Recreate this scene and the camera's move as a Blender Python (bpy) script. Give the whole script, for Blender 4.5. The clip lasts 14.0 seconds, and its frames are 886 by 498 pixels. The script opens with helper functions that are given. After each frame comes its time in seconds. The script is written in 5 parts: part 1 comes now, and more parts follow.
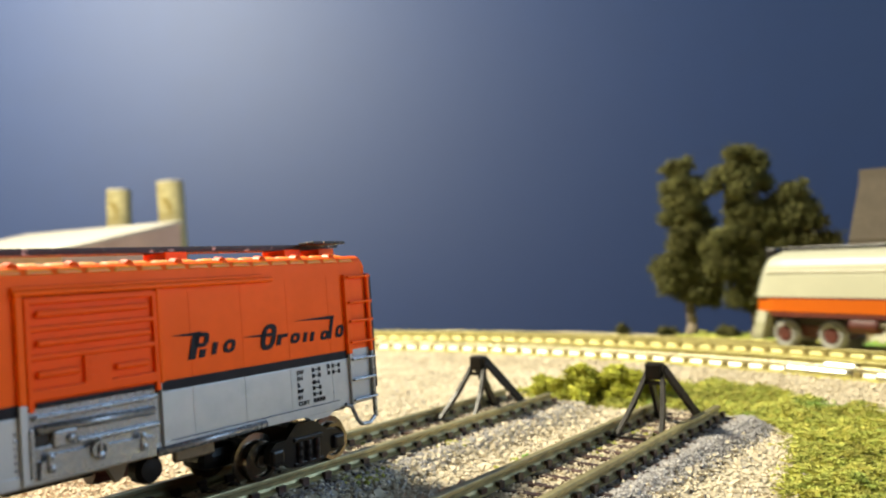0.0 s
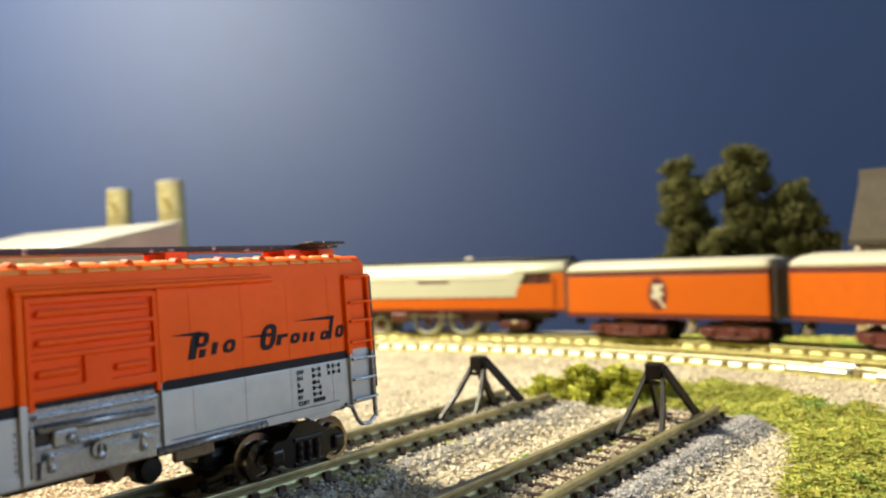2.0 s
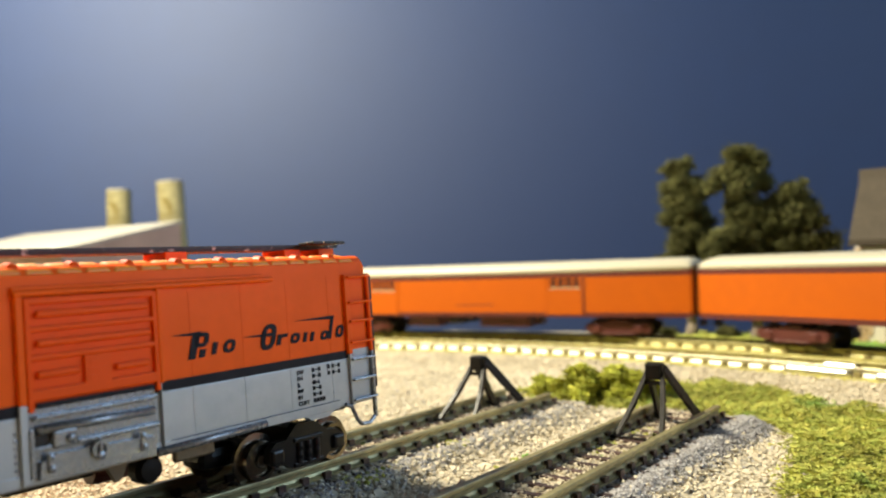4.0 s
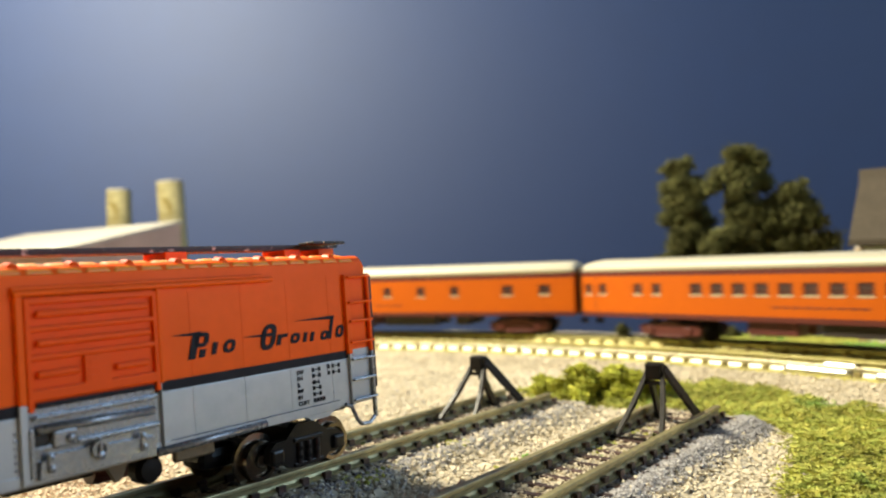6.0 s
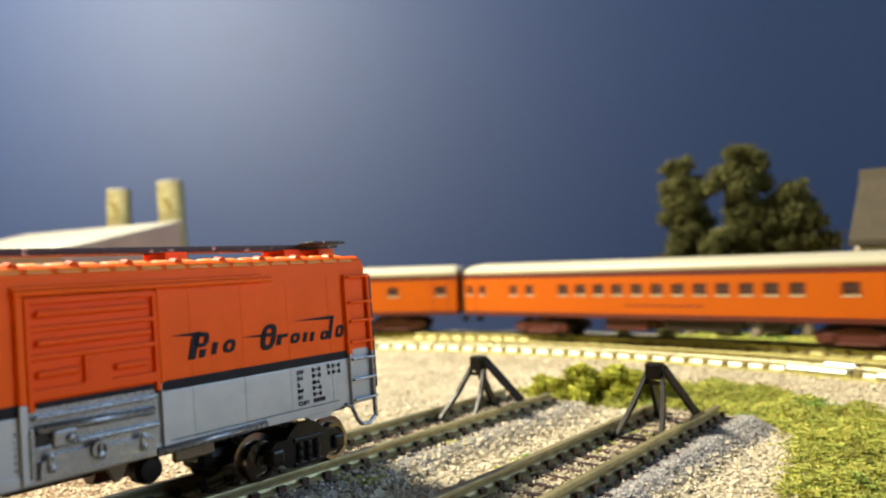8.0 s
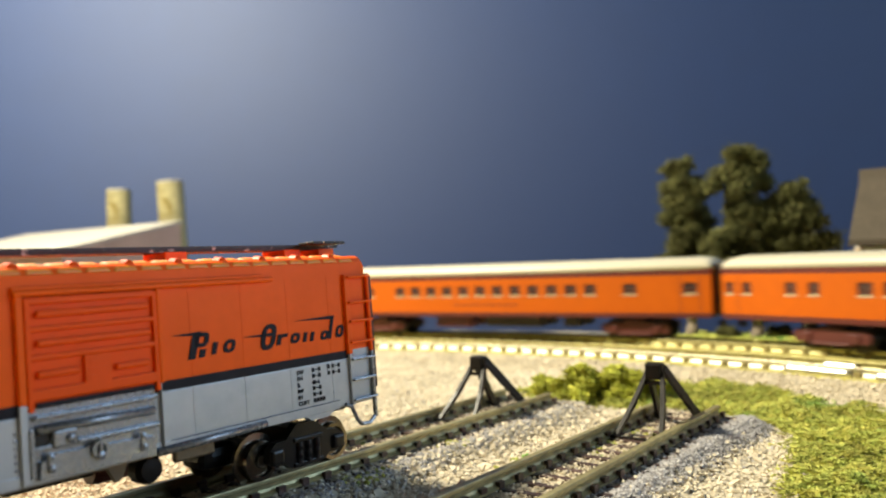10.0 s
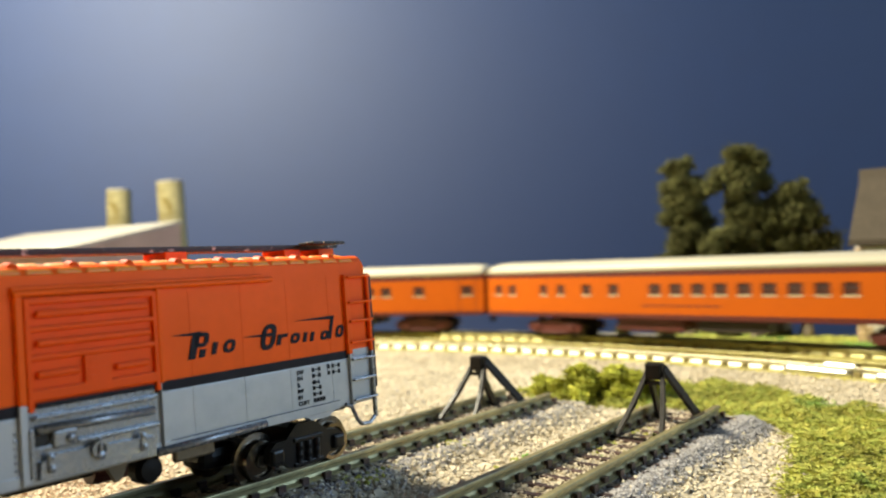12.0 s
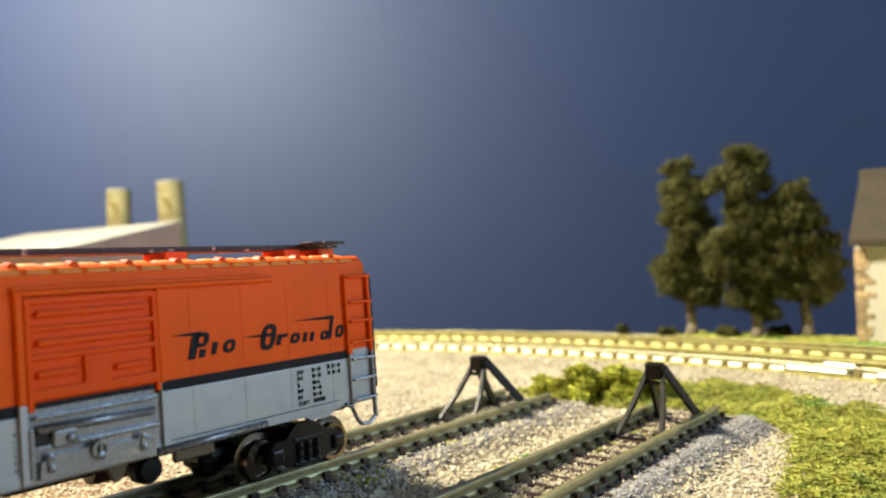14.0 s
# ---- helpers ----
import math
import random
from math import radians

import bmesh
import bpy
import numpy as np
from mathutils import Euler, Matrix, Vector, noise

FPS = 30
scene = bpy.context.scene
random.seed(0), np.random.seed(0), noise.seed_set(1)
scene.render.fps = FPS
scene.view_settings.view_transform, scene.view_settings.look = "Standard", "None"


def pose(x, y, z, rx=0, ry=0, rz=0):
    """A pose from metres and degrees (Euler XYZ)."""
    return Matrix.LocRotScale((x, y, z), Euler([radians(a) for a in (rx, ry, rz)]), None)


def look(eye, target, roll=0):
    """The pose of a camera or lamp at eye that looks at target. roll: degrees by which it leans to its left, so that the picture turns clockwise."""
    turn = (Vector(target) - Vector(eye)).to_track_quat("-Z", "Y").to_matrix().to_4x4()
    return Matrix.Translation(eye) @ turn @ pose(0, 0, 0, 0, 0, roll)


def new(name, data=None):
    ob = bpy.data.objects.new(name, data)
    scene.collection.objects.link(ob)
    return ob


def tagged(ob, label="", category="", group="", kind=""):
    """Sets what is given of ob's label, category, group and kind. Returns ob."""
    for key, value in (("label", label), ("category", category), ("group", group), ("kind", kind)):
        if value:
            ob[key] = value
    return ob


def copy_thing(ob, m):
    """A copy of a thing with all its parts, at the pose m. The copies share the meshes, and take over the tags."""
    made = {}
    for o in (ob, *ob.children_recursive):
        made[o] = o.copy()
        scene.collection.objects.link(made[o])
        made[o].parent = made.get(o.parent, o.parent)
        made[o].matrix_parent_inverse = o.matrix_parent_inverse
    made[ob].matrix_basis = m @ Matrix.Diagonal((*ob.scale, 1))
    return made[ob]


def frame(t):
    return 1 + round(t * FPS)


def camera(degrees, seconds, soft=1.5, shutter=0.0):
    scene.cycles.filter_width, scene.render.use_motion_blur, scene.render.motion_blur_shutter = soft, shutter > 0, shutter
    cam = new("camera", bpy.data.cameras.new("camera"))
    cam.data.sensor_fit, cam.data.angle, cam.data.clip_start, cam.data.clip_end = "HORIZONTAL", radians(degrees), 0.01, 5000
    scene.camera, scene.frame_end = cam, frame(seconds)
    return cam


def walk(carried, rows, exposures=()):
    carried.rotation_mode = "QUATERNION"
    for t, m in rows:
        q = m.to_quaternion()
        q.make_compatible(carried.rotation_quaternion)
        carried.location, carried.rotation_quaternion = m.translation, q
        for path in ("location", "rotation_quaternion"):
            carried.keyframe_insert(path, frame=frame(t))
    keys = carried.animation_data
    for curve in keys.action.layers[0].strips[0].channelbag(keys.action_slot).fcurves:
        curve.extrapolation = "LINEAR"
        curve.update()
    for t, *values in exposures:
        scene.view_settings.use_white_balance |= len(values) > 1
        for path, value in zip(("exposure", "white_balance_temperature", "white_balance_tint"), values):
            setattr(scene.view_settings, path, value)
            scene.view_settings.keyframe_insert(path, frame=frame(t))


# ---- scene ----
MM = 0.001


def P(x, y, z=0.0, rx=0, ry=0, rz=0):
    """A pose from millimetres and degrees."""
    return pose(x * MM, y * MM, z * MM, rx, ry, rz)


# ---- camera: stands still on the layout, a little over rail height ----
EYE = (0.0, 0.0, 24.276)
cam = camera(59.48, 14.0, soft=2.1, shutter=0.5)
cam.data.dof.use_dof = True
cam.data.dof.focus_distance = 0.095
cam.data.dof.aperture_fstop = 31
STAND = look((0, 0, EYE[2] * MM), (0, 1.0, EYE[2] * MM + math.tan(radians(1.347))), roll=-1.903)
walk(cam, [(0, STAND), (14, STAND)], exposures=[(0, 0.09), (1.5, 0.09), (2.5, 0.0), (14, 0.0)])

# ---- world and lights: a dim room, one warm lamp over the layout, an added pale fill light to one side ----
world = bpy.data.worlds.new("room_air")
scene.world = world
world.use_nodes = True
world.node_tree.nodes["Background"].inputs[0].default_value = (0.62, 0.72, 1.0, 1)
world.node_tree.nodes["Background"].inputs[1].default_value = 0.22


def lamp(name, kind, m, energy, color, **kw):
    data = bpy.data.lights.new(name, kind)
    data.energy, data.color = energy, color
    if kind == "AREA":
        data.shape, data.size, data.size_y = "RECTANGLE", kw["size"], kw["size_y"]
    else:
        data.shadow_soft_size = kw["size"]
    ob = new(name, data)
    ob.matrix_world = m
    return ob


lamp("lamp_bulb", "POINT", P(-247, 215, 330), 22.5, (0.97, 0.89, 0.67), size=0.03)
# unseen bluish fill, added to brighten the boxcar's shaded side
lamp("window_daylight", "AREA", look((1.44, 0.05, 0.55), (0, 0.1, 0)), 14.0, (0.50, 0.73, 1.0), size=1.1, size_y=0.9)


# ---- materials ----
def mat(name, color, rough=0.6, metal=0.0, vary=0.15, size=4.0, bump=0.0, bsize=0.6, tint=None, island=0.0, obj=0.0, spots=None, coat=0.0, even=False, spec=0.5, glow=None, through_mm=0.0):
    """A surface: two scales of noise over a base colour, sizes in millimetres."""
    m = bpy.data.materials.new(name)
    m.use_nodes = True
    nt = m.node_tree
    b = nt.nodes["Principled BSDF"]
    b.inputs["Roughness"].default_value = rough
    b.inputs["Metallic"].default_value = metal
    b.inputs["Specular IOR Level"].default_value = spec
    b.inputs["Coat Weight"].default_value = coat
    if glow:
        b.inputs["Specular Tint"].default_value = (*glow, 1)
    if through_mm:
        b.inputs["Subsurface Weight"].default_value = 0.7
        b.inputs["Subsurface Radius"].default_value = (1.0, 0.45, 0.12)
        b.inputs["Subsurface Scale"].default_value = through_mm * MM
    tc = nt.nodes.new("ShaderNodeTexCoord")

    def noise_tex(mm, detail=4.0):
        n = nt.nodes.new("ShaderNodeTexNoise")
        n.inputs["Scale"].default_value = 1000.0 / mm
        n.inputs["Detail"].default_value = detail
        nt.links.new(tc.outputs["Object"], n.inputs["Vector"])
        return n.outputs["Fac"]

    def mix(fac, a, c, mode="MIX"):
        n = nt.nodes.new("ShaderNodeMix")
        n.data_type, n.blend_type = "RGBA", mode
        for sock, v in ((n.inputs[0], fac), (n.inputs[6], a), (n.inputs[7], c)):
            if isinstance(v, (int, float)):
                sock.default_value = v
            elif isinstance(v, tuple):
                sock.default_value = (*v, 1)
            else:
                nt.links.new(v, sock)
        return n.outputs[2]

    def ramp(fac, lo, hi):
        n = nt.nodes.new("ShaderNodeMapRange")
        n.inputs[1].default_value, n.inputs[2].default_value = lo, hi
        nt.links.new(fac, n.inputs[0])
        return n.outputs[0]

    dark = tuple(c * (1 - vary) for c in color)
    lite = tuple(min(1, c * (1 + vary)) for c in color)
    big = noise_tex(size * 4, 3)
    fine = noise_tex(size * 0.35, 5)
    col = mix(ramp(big, 0.3, 0.7), dark, lite)
    col = mix(ramp(fine, 0.35, 0.75), col, tint or dark)
    if spots:
        col = mix(ramp(noise_tex(spots[1], 6), 0.58, 0.66), col, spots[0])
    rnd = None
    if island:
        rnd = nt.nodes.new("ShaderNodeNewGeometry").outputs["Random Per Island"]
    elif obj:
        rnd = nt.nodes.new("ShaderNodeObjectInfo").outputs["Random"]
    if rnd is not None:
        hs = nt.nodes.new("ShaderNodeHueSaturation")
        amount = island or obj
        mr = nt.nodes.new("ShaderNodeMapRange")
        mr.inputs[3].default_value, mr.inputs[4].default_value = 1 - amount, 1 + amount
        nt.links.new(rnd, mr.inputs[0])
        nt.links.new(mr.outputs[0], hs.inputs["Value"])
        nt.links.new(col, hs.inputs["Color"])
        col = hs.outputs[0]
    nt.links.new(col, b.inputs["Base Color"])
    rr = nt.nodes.new("ShaderNodeMapRange")
    rr.inputs[3].default_value, rr.inputs[4].default_value = max(0.05, rough - 0.1), min(1, rough + 0.12)
    nt.links.new(fine, rr.inputs[0])
    if not even:
        nt.links.new(rr.outputs[0], b.inputs["Roughness"])
    if bump:
        bp = nt.nodes.new("ShaderNodeBump")
        bp.inputs["Strength"].default_value = 0.6
        bp.inputs["Distance"].default_value = bump * MM
        nt.links.new(noise_tex(bsize, 5), bp.inputs["Height"])
        nt.links.new(bp.outputs[0], b.inputs["Normal"])
    return m


ORANGE = mat("orange_paint", (0.88, 0.106, 0.001), 0.4, vary=0.07, size=6, bump=0.02, bsize=0.5, spec=0.14)
# body orange made lighter and yellower: the lamp's glow on the roof lips
LIT_ROOF_ORANGE = mat("glossy_orange_styrene", (0.92, 0.24, 0.008), 0.45, vary=0.07, size=6, bump=0.02, bsize=0.5, spec=0.6, through_mm=1.2)
# the door's redder orange, also the shaded tone of the roof's seam caps
DOOR_AND_SHADE_ORANGE = mat("door_orange_paint", (0.86, 0.084, 0.001), 0.4, vary=0.06, size=6, bump=0.02, bsize=0.5, spec=0.14)
SILVER = mat("silver_grey_paint", (0.42, 0.43, 0.44), 0.36, 0.25, vary=0.08, size=5, bump=0.02, bsize=0.5, spots=((0.36, 0.37, 0.38), 9.0))
SILVER_TRIM = mat("bright_silver_paint", (0.26, 0.275, 0.30), 0.27, 0.55, vary=0.25, size=2, bump=0.03, bsize=0.5)
BLACK_STEEL = mat("blackened_turned_steel", (0.19, 0.16, 0.125), 0.2, 0.95, vary=0.25, size=2)
BLACK = mat("black_plastic", (0.008, 0.007, 0.007), 0.32, spec=0.3, vary=0.3, size=3, bump=0.03, bsize=0.6)
WORN_BLACK = mat("worn_black_plastic", (0.016, 0.014, 0.013), 0.55, vary=0.3, size=2, bump=0.06, bsize=0.5, spots=((0.5, 0.45, 0.38), 1.6))
BROWN_BLACK = mat("brown_black_plastic", (0.012, 0.009, 0.007), 0.42, spec=0.16, vary=0.3, size=3, bump=0.03)
INK = mat("black_lettering_ink", (0.010, 0.008, 0.012), 0.6, vary=0.2, size=2, spec=0.2)
STEEL = mat("turned_steel", (0.42, 0.38, 0.33), 0.28, 0.95, vary=0.25, size=2)
BRASS_PLATE = mat("weathered_brass_plate", (0.20, 0.15, 0.09), 0.5, 0.5, vary=0.25, size=3)
RAIL = mat("tarnished_rail", (0.34, 0.30, 0.15), 0.42, 0.5, vary=0.3, size=5)
YELLOW_RAIL = mat("brassy_rail", (0.44, 0.40, 0.19), 0.5, 0.9, vary=0.15, size=5)
TIE = mat("dark_brown_tie", (0.070, 0.040, 0.032), 0.36, vary=0.4, size=2, bump=0.08, bsize=0.5, obj=0.35)
YELLOW_TIE = mat("dusty_yellow_tie", (0.30, 0.24, 0.08), 0.75, vary=0.3, size=2, bump=0.08, obj=0.2)
ROADBED = mat("mustard_ballast", (0.47, 0.42, 0.11), 0.9, vary=0.25, size=4, bump=0.25, bsize=0.8)
SAND = mat("tan_sand", (0.54, 0.475, 0.355), 0.95, vary=0.3, size=5, bump=0.3, bsize=0.9)
PEBBLE = mat("tan_gravel", (0.63, 0.555, 0.42), 0.9, vary=0.15, size=2, bump=0.05, bsize=0.3, island=0.16)
GREY_PEBBLE = mat("grey_gravel", (0.45, 0.43, 0.425), 0.9, vary=0.2, size=1.5, bump=0.05, bsize=0.3, island=0.2)
TURF = mat("green_turf", (0.45, 0.42, 0.10), 0.95, spec=0.1, vary=0.3, size=4, spots=((0.20, 0.36, 0.09), 19.0), tint=(0.34, 0.41, 0.095), island=0.28)
BUSH = mat("bright_green_foam", (0.40, 0.43, 0.05), 0.95, vary=0.4, size=4, tint=(0.48, 0.46, 0.06), island=0.35)
FOLIAGE = mat("dark_olive_foam", (0.066, 0.070, 0.026), 0.95, spec=0.1, vary=0.5, size=6, tint=(0.14, 0.132, 0.05), island=0.55)
# lit copy of the brassy rail, for the one facing the lamp
LAMPLIT_RAIL = mat("bright_nickel_rail", (0.74, 0.70, 0.52), 0.5, 0.9, vary=0.1, size=5)
NICKEL = mat("bright_nickel_joiner", (0.8, 0.78, 0.7), 0.3, 0.9, vary=0.1, size=3)
BARK = mat("pale_brown_bark", (0.27, 0.22, 0.16), 0.9, vary=0.35, size=3, bump=0.3, bsize=1.0)
TAN = mat("tan_window_sill", (0.52, 0.42, 0.27), 0.5, vary=0.15, size=6)
CREAM = mat("cream_paint", (0.51, 0.475, 0.37), 0.42, vary=0.05, size=8)
GREY_GREEN = mat("grey_green_paint", (0.44, 0.44, 0.34), 0.4, vary=0.06, size=8)
TRAIN_ORANGE = mat("train_orange_paint", (0.47, 0.092, 0.001), 0.5, spec=0.2, vary=0.05, size=8)
MAROON = mat("maroon_paint", (0.10, 0.014, 0.008), 0.45, vary=0.15, size=5)
BROWN_RED = mat("brown_red_plastic", (0.09, 0.016, 0.012), 0.5, vary=0.3, size=3, bump=0.05)
UNDER = mat("dark_underframe", (0.03, 0.02, 0.018), 0.6, vary=0.3, size=3)
GLASS = mat("dusky_window_glazing", (0.07, 0.025, 0.018), 0.2, vary=0.3, size=6)
STUCCO = mat("white_stucco", (0.80, 0.74, 0.62), 0.85, vary=0.06, size=6, bump=0.1, bsize=0.8)
STONE = mat("tan_stone", (0.60, 0.43, 0.25), 0.85, vary=0.25, size=2, bump=0.2, bsize=0.8, obj=0.35)
SHINGLE = mat("grey_brown_roofing", (0.085, 0.067, 0.046), 0.85, vary=0.2, size=3, bump=0.1, bsize=0.7)
WHITE_CARD = mat("white_card_roofing", (0.33, 0.31, 0.27), 0.75, vary=0.05, size=10)
PINK_CARD = mat("pinkish_card_wall", (0.40, 0.27, 0.22), 0.8, vary=0.2, size=4, bump=0.05)
STACK = mat("yellowed_card_tube", (0.25, 0.22, 0.105), 0.8, vary=0.35, size=5, spots=((0.13, 0.095, 0.015), 13.0))
SKY_BLUE = mat("blue_painted_board", (0.0036, 0.0235, 0.106), 0.70, vary=0.05, size=60, bump=0.22, bsize=11.0, even=True, spec=0.88, glow=(0.95, 0.955, 0.88))
# assumed, unseen room: dark surfaces hold bounced light off the backdrop
WALL = mat("room_wall_paint", (0.17, 0.17, 0.175), 0.9, vary=0.05, size=200)
WOOD = mat("table_edge_wood", (0.20, 0.13, 0.07), 0.6, vary=0.3, size=20)


# ---- mesh helpers: millimetres in, metres out ----
def part(name, bm, material, parent=None, label="", smooth=False, m=None):
    me = bpy.data.meshes.new(name)
    bmesh.ops.scale(bm, vec=(MM, MM, MM), verts=bm.verts)
    bmesh.ops.recalc_face_normals(bm, faces=bm.faces)
    for f in bm.faces:
        f.smooth = smooth
    bm.to_mesh(me)
    bm.free()
    me.materials.append(material)
    ob = new(name, me)
    if parent is not None:
        ob.parent = parent
    if m is not None:
        ob.matrix_basis = m
    return tagged(ob, label)


def again(ob, parent, m):
    """The same mesh once more, as a part of parent."""
    o = new(ob.name.split(".")[0], ob.data)
    o.parent = parent
    o.matrix_basis = m
    return o


def thing(name, m, label, category, group="", kind=""):
    ob = new(name)
    ob.empty_display_size = 0.01
    ob.matrix_basis = m
    return tagged(ob, label, category, group, kind)


def box(bm, x0, x1, y0, y1, z0, z1, bevel=0.0):
    vs = [bm.verts.new(v) for v in ((x0, y0, z0), (x1, y0, z0), (x1, y1, z0), (x0, y1, z0), (x0, y0, z1), (x1, y0, z1), (x1, y1, z1), (x0, y1, z1))]
    fs = [bm.faces.new([vs[i] for i in q]) for q in ((0, 3, 2, 1), (4, 5, 6, 7), (0, 1, 5, 4), (1, 2, 6, 5), (2, 3, 7, 6), (3, 0, 4, 7))]
    if bevel:
        es = {e for f in fs for e in f.edges}
        bmesh.ops.bevel(bm, geom=list(es), offset=bevel, segments=2, affect="EDGES", profile=0.5)
    return bm


def rod(bm, a, b, r0, r1=None, seg=10):
    """A round bar from a to b."""
    a, b = Vector(a), Vector(b)
    r1 = r0 if r1 is None else r1
    q = (b - a).to_track_quat("Z", "Y")
    rings = []
    for p, r in ((a, r0), (b, r1)):
        rings.append([bm.verts.new(p + q @ Vector((r * math.cos(t), r * math.sin(t), 0))) for t in (2 * math.pi * i / seg for i in range(seg))])
    for i in range(seg):
        bm.faces.new((rings[0][i], rings[0][(i + 1) % seg], rings[1][(i + 1) % seg], rings[1][i]))
    bm.faces.new(rings[0][::-1])
    bm.faces.new(rings[1])
    return bm


def loft(bm, sections, closed=True, caps=True):
    """Skin a list of rings of points."""
    rs = [[bm.verts.new(p) for p in s] for s in sections]
    n = len(rs[0])
    for a, b in zip(rs, rs[1:]):
        for i in range(n if closed else n - 1):
            j = (i + 1) % n
            bm.faces.new((a[i], a[j], b[j], b[i]))
    if caps:
        bm.faces.new(rs[0][::-1])
        bm.faces.new(rs[-1])
    return bm


def lathe(bm, profile, seg=20, axis="Y", at=(0, 0, 0)):
    """Turn (radius, height) pairs about an axis."""
    rings = []
    for r, h in profile:
        ring = []
        for i in range(seg):
            c, s = r * math.cos(2 * math.pi * i / seg), r * math.sin(2 * math.pi * i / seg)
            v = {"Y": (c, h, s), "Z": (c, s, h), "X": (h, c, s)}[axis]
            ring.append((v[0] + at[0], v[1] + at[1], v[2] + at[2]))
        rings.append(ring)
    return loft(bm, rings)


def B():
    return bmesh.new()


ICO = bmesh.new()
bmesh.ops.create_icosphere(ICO, subdivisions=1, radius=1.0)
ICO_V = np.array([v.co[:] for v in ICO.verts])
ICO_F = np.array([[v.index for v in f.verts] for f in ICO.faces])
ICO.free()
CUBE_V = np.array([(i, j, k) for i in (-0.62, 0.62) for j in (-0.62, 0.62) for k in (-0.62, 0.62)])
CUBE_F = np.array([(0, 1, 3), (0, 3, 2), (4, 6, 7), (4, 7, 5), (0, 4, 5), (0, 5, 1), (2, 3, 7), (2, 7, 6), (0, 2, 6), (0, 6, 4), (1, 5, 7), (1, 7, 3)])


TETRA_V = np.array([(1, 0, -0.7), (-0.5, 0.87, -0.7), (-0.5, -0.87, -0.7), (0, 0, 1.0)]) * (0.5, 0.5, 1.5)
TETRA_V = TETRA_V[:, [2, 0, 1]]
TETRA_F = np.array([(0, 2, 1), (0, 1, 3), (1, 2, 3), (2, 0, 3)])


def crumbs(name, pts, sizes, material, flat=0.75, jitter=0.35, smooth=False, seed=1, base=(ICO_V, ICO_F), tip=0.9):
    """Many small uneven lumps in one mesh (points and sizes in millimetres)."""
    rng = np.random.default_rng(seed)
    pts, sizes = np.asarray(pts, float), np.asarray(sizes, float)
    n, k = len(pts), len(base[0])
    v = base[0][None] * (1 + jitter * rng.uniform(-1, 1, (n, k, 1)))
    v = v * np.stack([rng.uniform(0.75, 1.25, n), rng.uniform(0.75, 1.25, n), np.full(n, flat)], 1)[:, None]
    a, t = rng.uniform(0, 6.28, n), rng.uniform(-tip, tip, n)
    ca, sa, ct, st = np.cos(a), np.sin(a), np.cos(t), np.sin(t)
    x, y, z = v[..., 0], v[..., 1], v[..., 2]
    y, z = y * ct[:, None] - z * st[:, None], y * st[:, None] + z * ct[:, None]
    x, y = x * ca[:, None] - y * sa[:, None], x * sa[:, None] + y * ca[:, None]
    v = (np.stack([x, y, z], -1) * sizes[:, None, None] + pts[:, None]).reshape(-1, 3) * MM
    f = (base[1][None] + (np.arange(n) * k)[:, None, None]).reshape(-1, 3)
    me = bpy.data.meshes.new(name)
    me.vertices.add(len(v))
    me.vertices.foreach_set("co", v.ravel())
    me.loops.add(len(f) * 3)
    me.loops.foreach_set("vertex_index", f.ravel())
    me.polygons.add(len(f))
    me.polygons.foreach_set("loop_start", np.arange(len(f)) * 3)
    me.polygons.foreach_set("use_smooth", np.full(len(f), smooth))
    me.update(calc_edges=True)
    me.materials.append(material)
    return new(name, me)


# ---- plan, in millimetres; rail tops at 0 ----
GROUND = -4.0
LOOP = (-143.33, 9.64)      # centre of both curved tracks
R_NEAR, R_FAR, Z_LOOP = 280.1, 310.4, 0.47
PITCH = 5.3                 # of the ties on the curves
SIDING_YAW = 53.04
_c, _s = math.cos(radians(SIDING_YAW)), math.sin(radians(SIDING_YAW))


def yard(a, b):
    """Along and across the sidings, from the boxcar's near side at its door."""
    return -31.93 + a * _c - b * _s, 71.18 + a * _s + b * _c


A_MID, B_MID = 9.6, -22.3


# ---- room and backdrop ----
def room():
    w = 1500
    for nm, (x0, x1, y0, y1, z0, z1) in {"floor": (-w, w, -w, w, -820, -800), "ceiling": (-w, w, -w, w, 1600, 1620), "wall_north": (-w, w, w, w + 60, -800, 1600),
                                          "wall_west": (-w - 60, -w, -w, w, -800, 1600), "wall_south": (-w, w, -w - 60, -w, -800, 1600)}.items():
        tagged(part(nm, box(B(), x0, x1, y0, y1, z0, z1), WALL), "plain dim grey room surface round the layout", nm.split("_")[0], kind="structure")
    # unseen east wall, its opening added behind the fill light
    bm = B()
    for y0, y1, z0, z1 in ((-w, -520, -800, 1600), (620, w, -800, 1600), (-520, 620, -800, 80), (-520, 620, 1020, 1600)):
        box(bm, w, w + 60, y0, y1, z0, z1)
    tagged(part("wall_east", bm, WALL), "plain dim grey room wall with an opening behind the added fill light", "wall", kind="structure")
    tagged(part("backdrop", box(B(), -900, 900, 530, 536, -70, 800), SKY_BLUE), "plain blue painted backdrop board behind the layout", "backdrop", kind="structure")
    t = thing("layout_table", P(-140, 0, -70), "plain wooden table that carries the layout", "table")
    part("tabletop", box(B(), -800, 1060, -560, 540, -22, 0, 2.0), WOOD, t)
    for x in (-760, 1020):
        for y in (-520, 500):
            part("leg", box(B(), x - 30, x + 30, y - 30, y + 30, -730, -22, 3.0), WOOD, t)


def edge_radius(deg):
    """The layout's outer edge round the loop's centre."""
    d = abs((deg - 52 + 180) % 360 - 180)
    return 376 + 125 * min(1, max(0, (d - 26) / 6)) ** 2


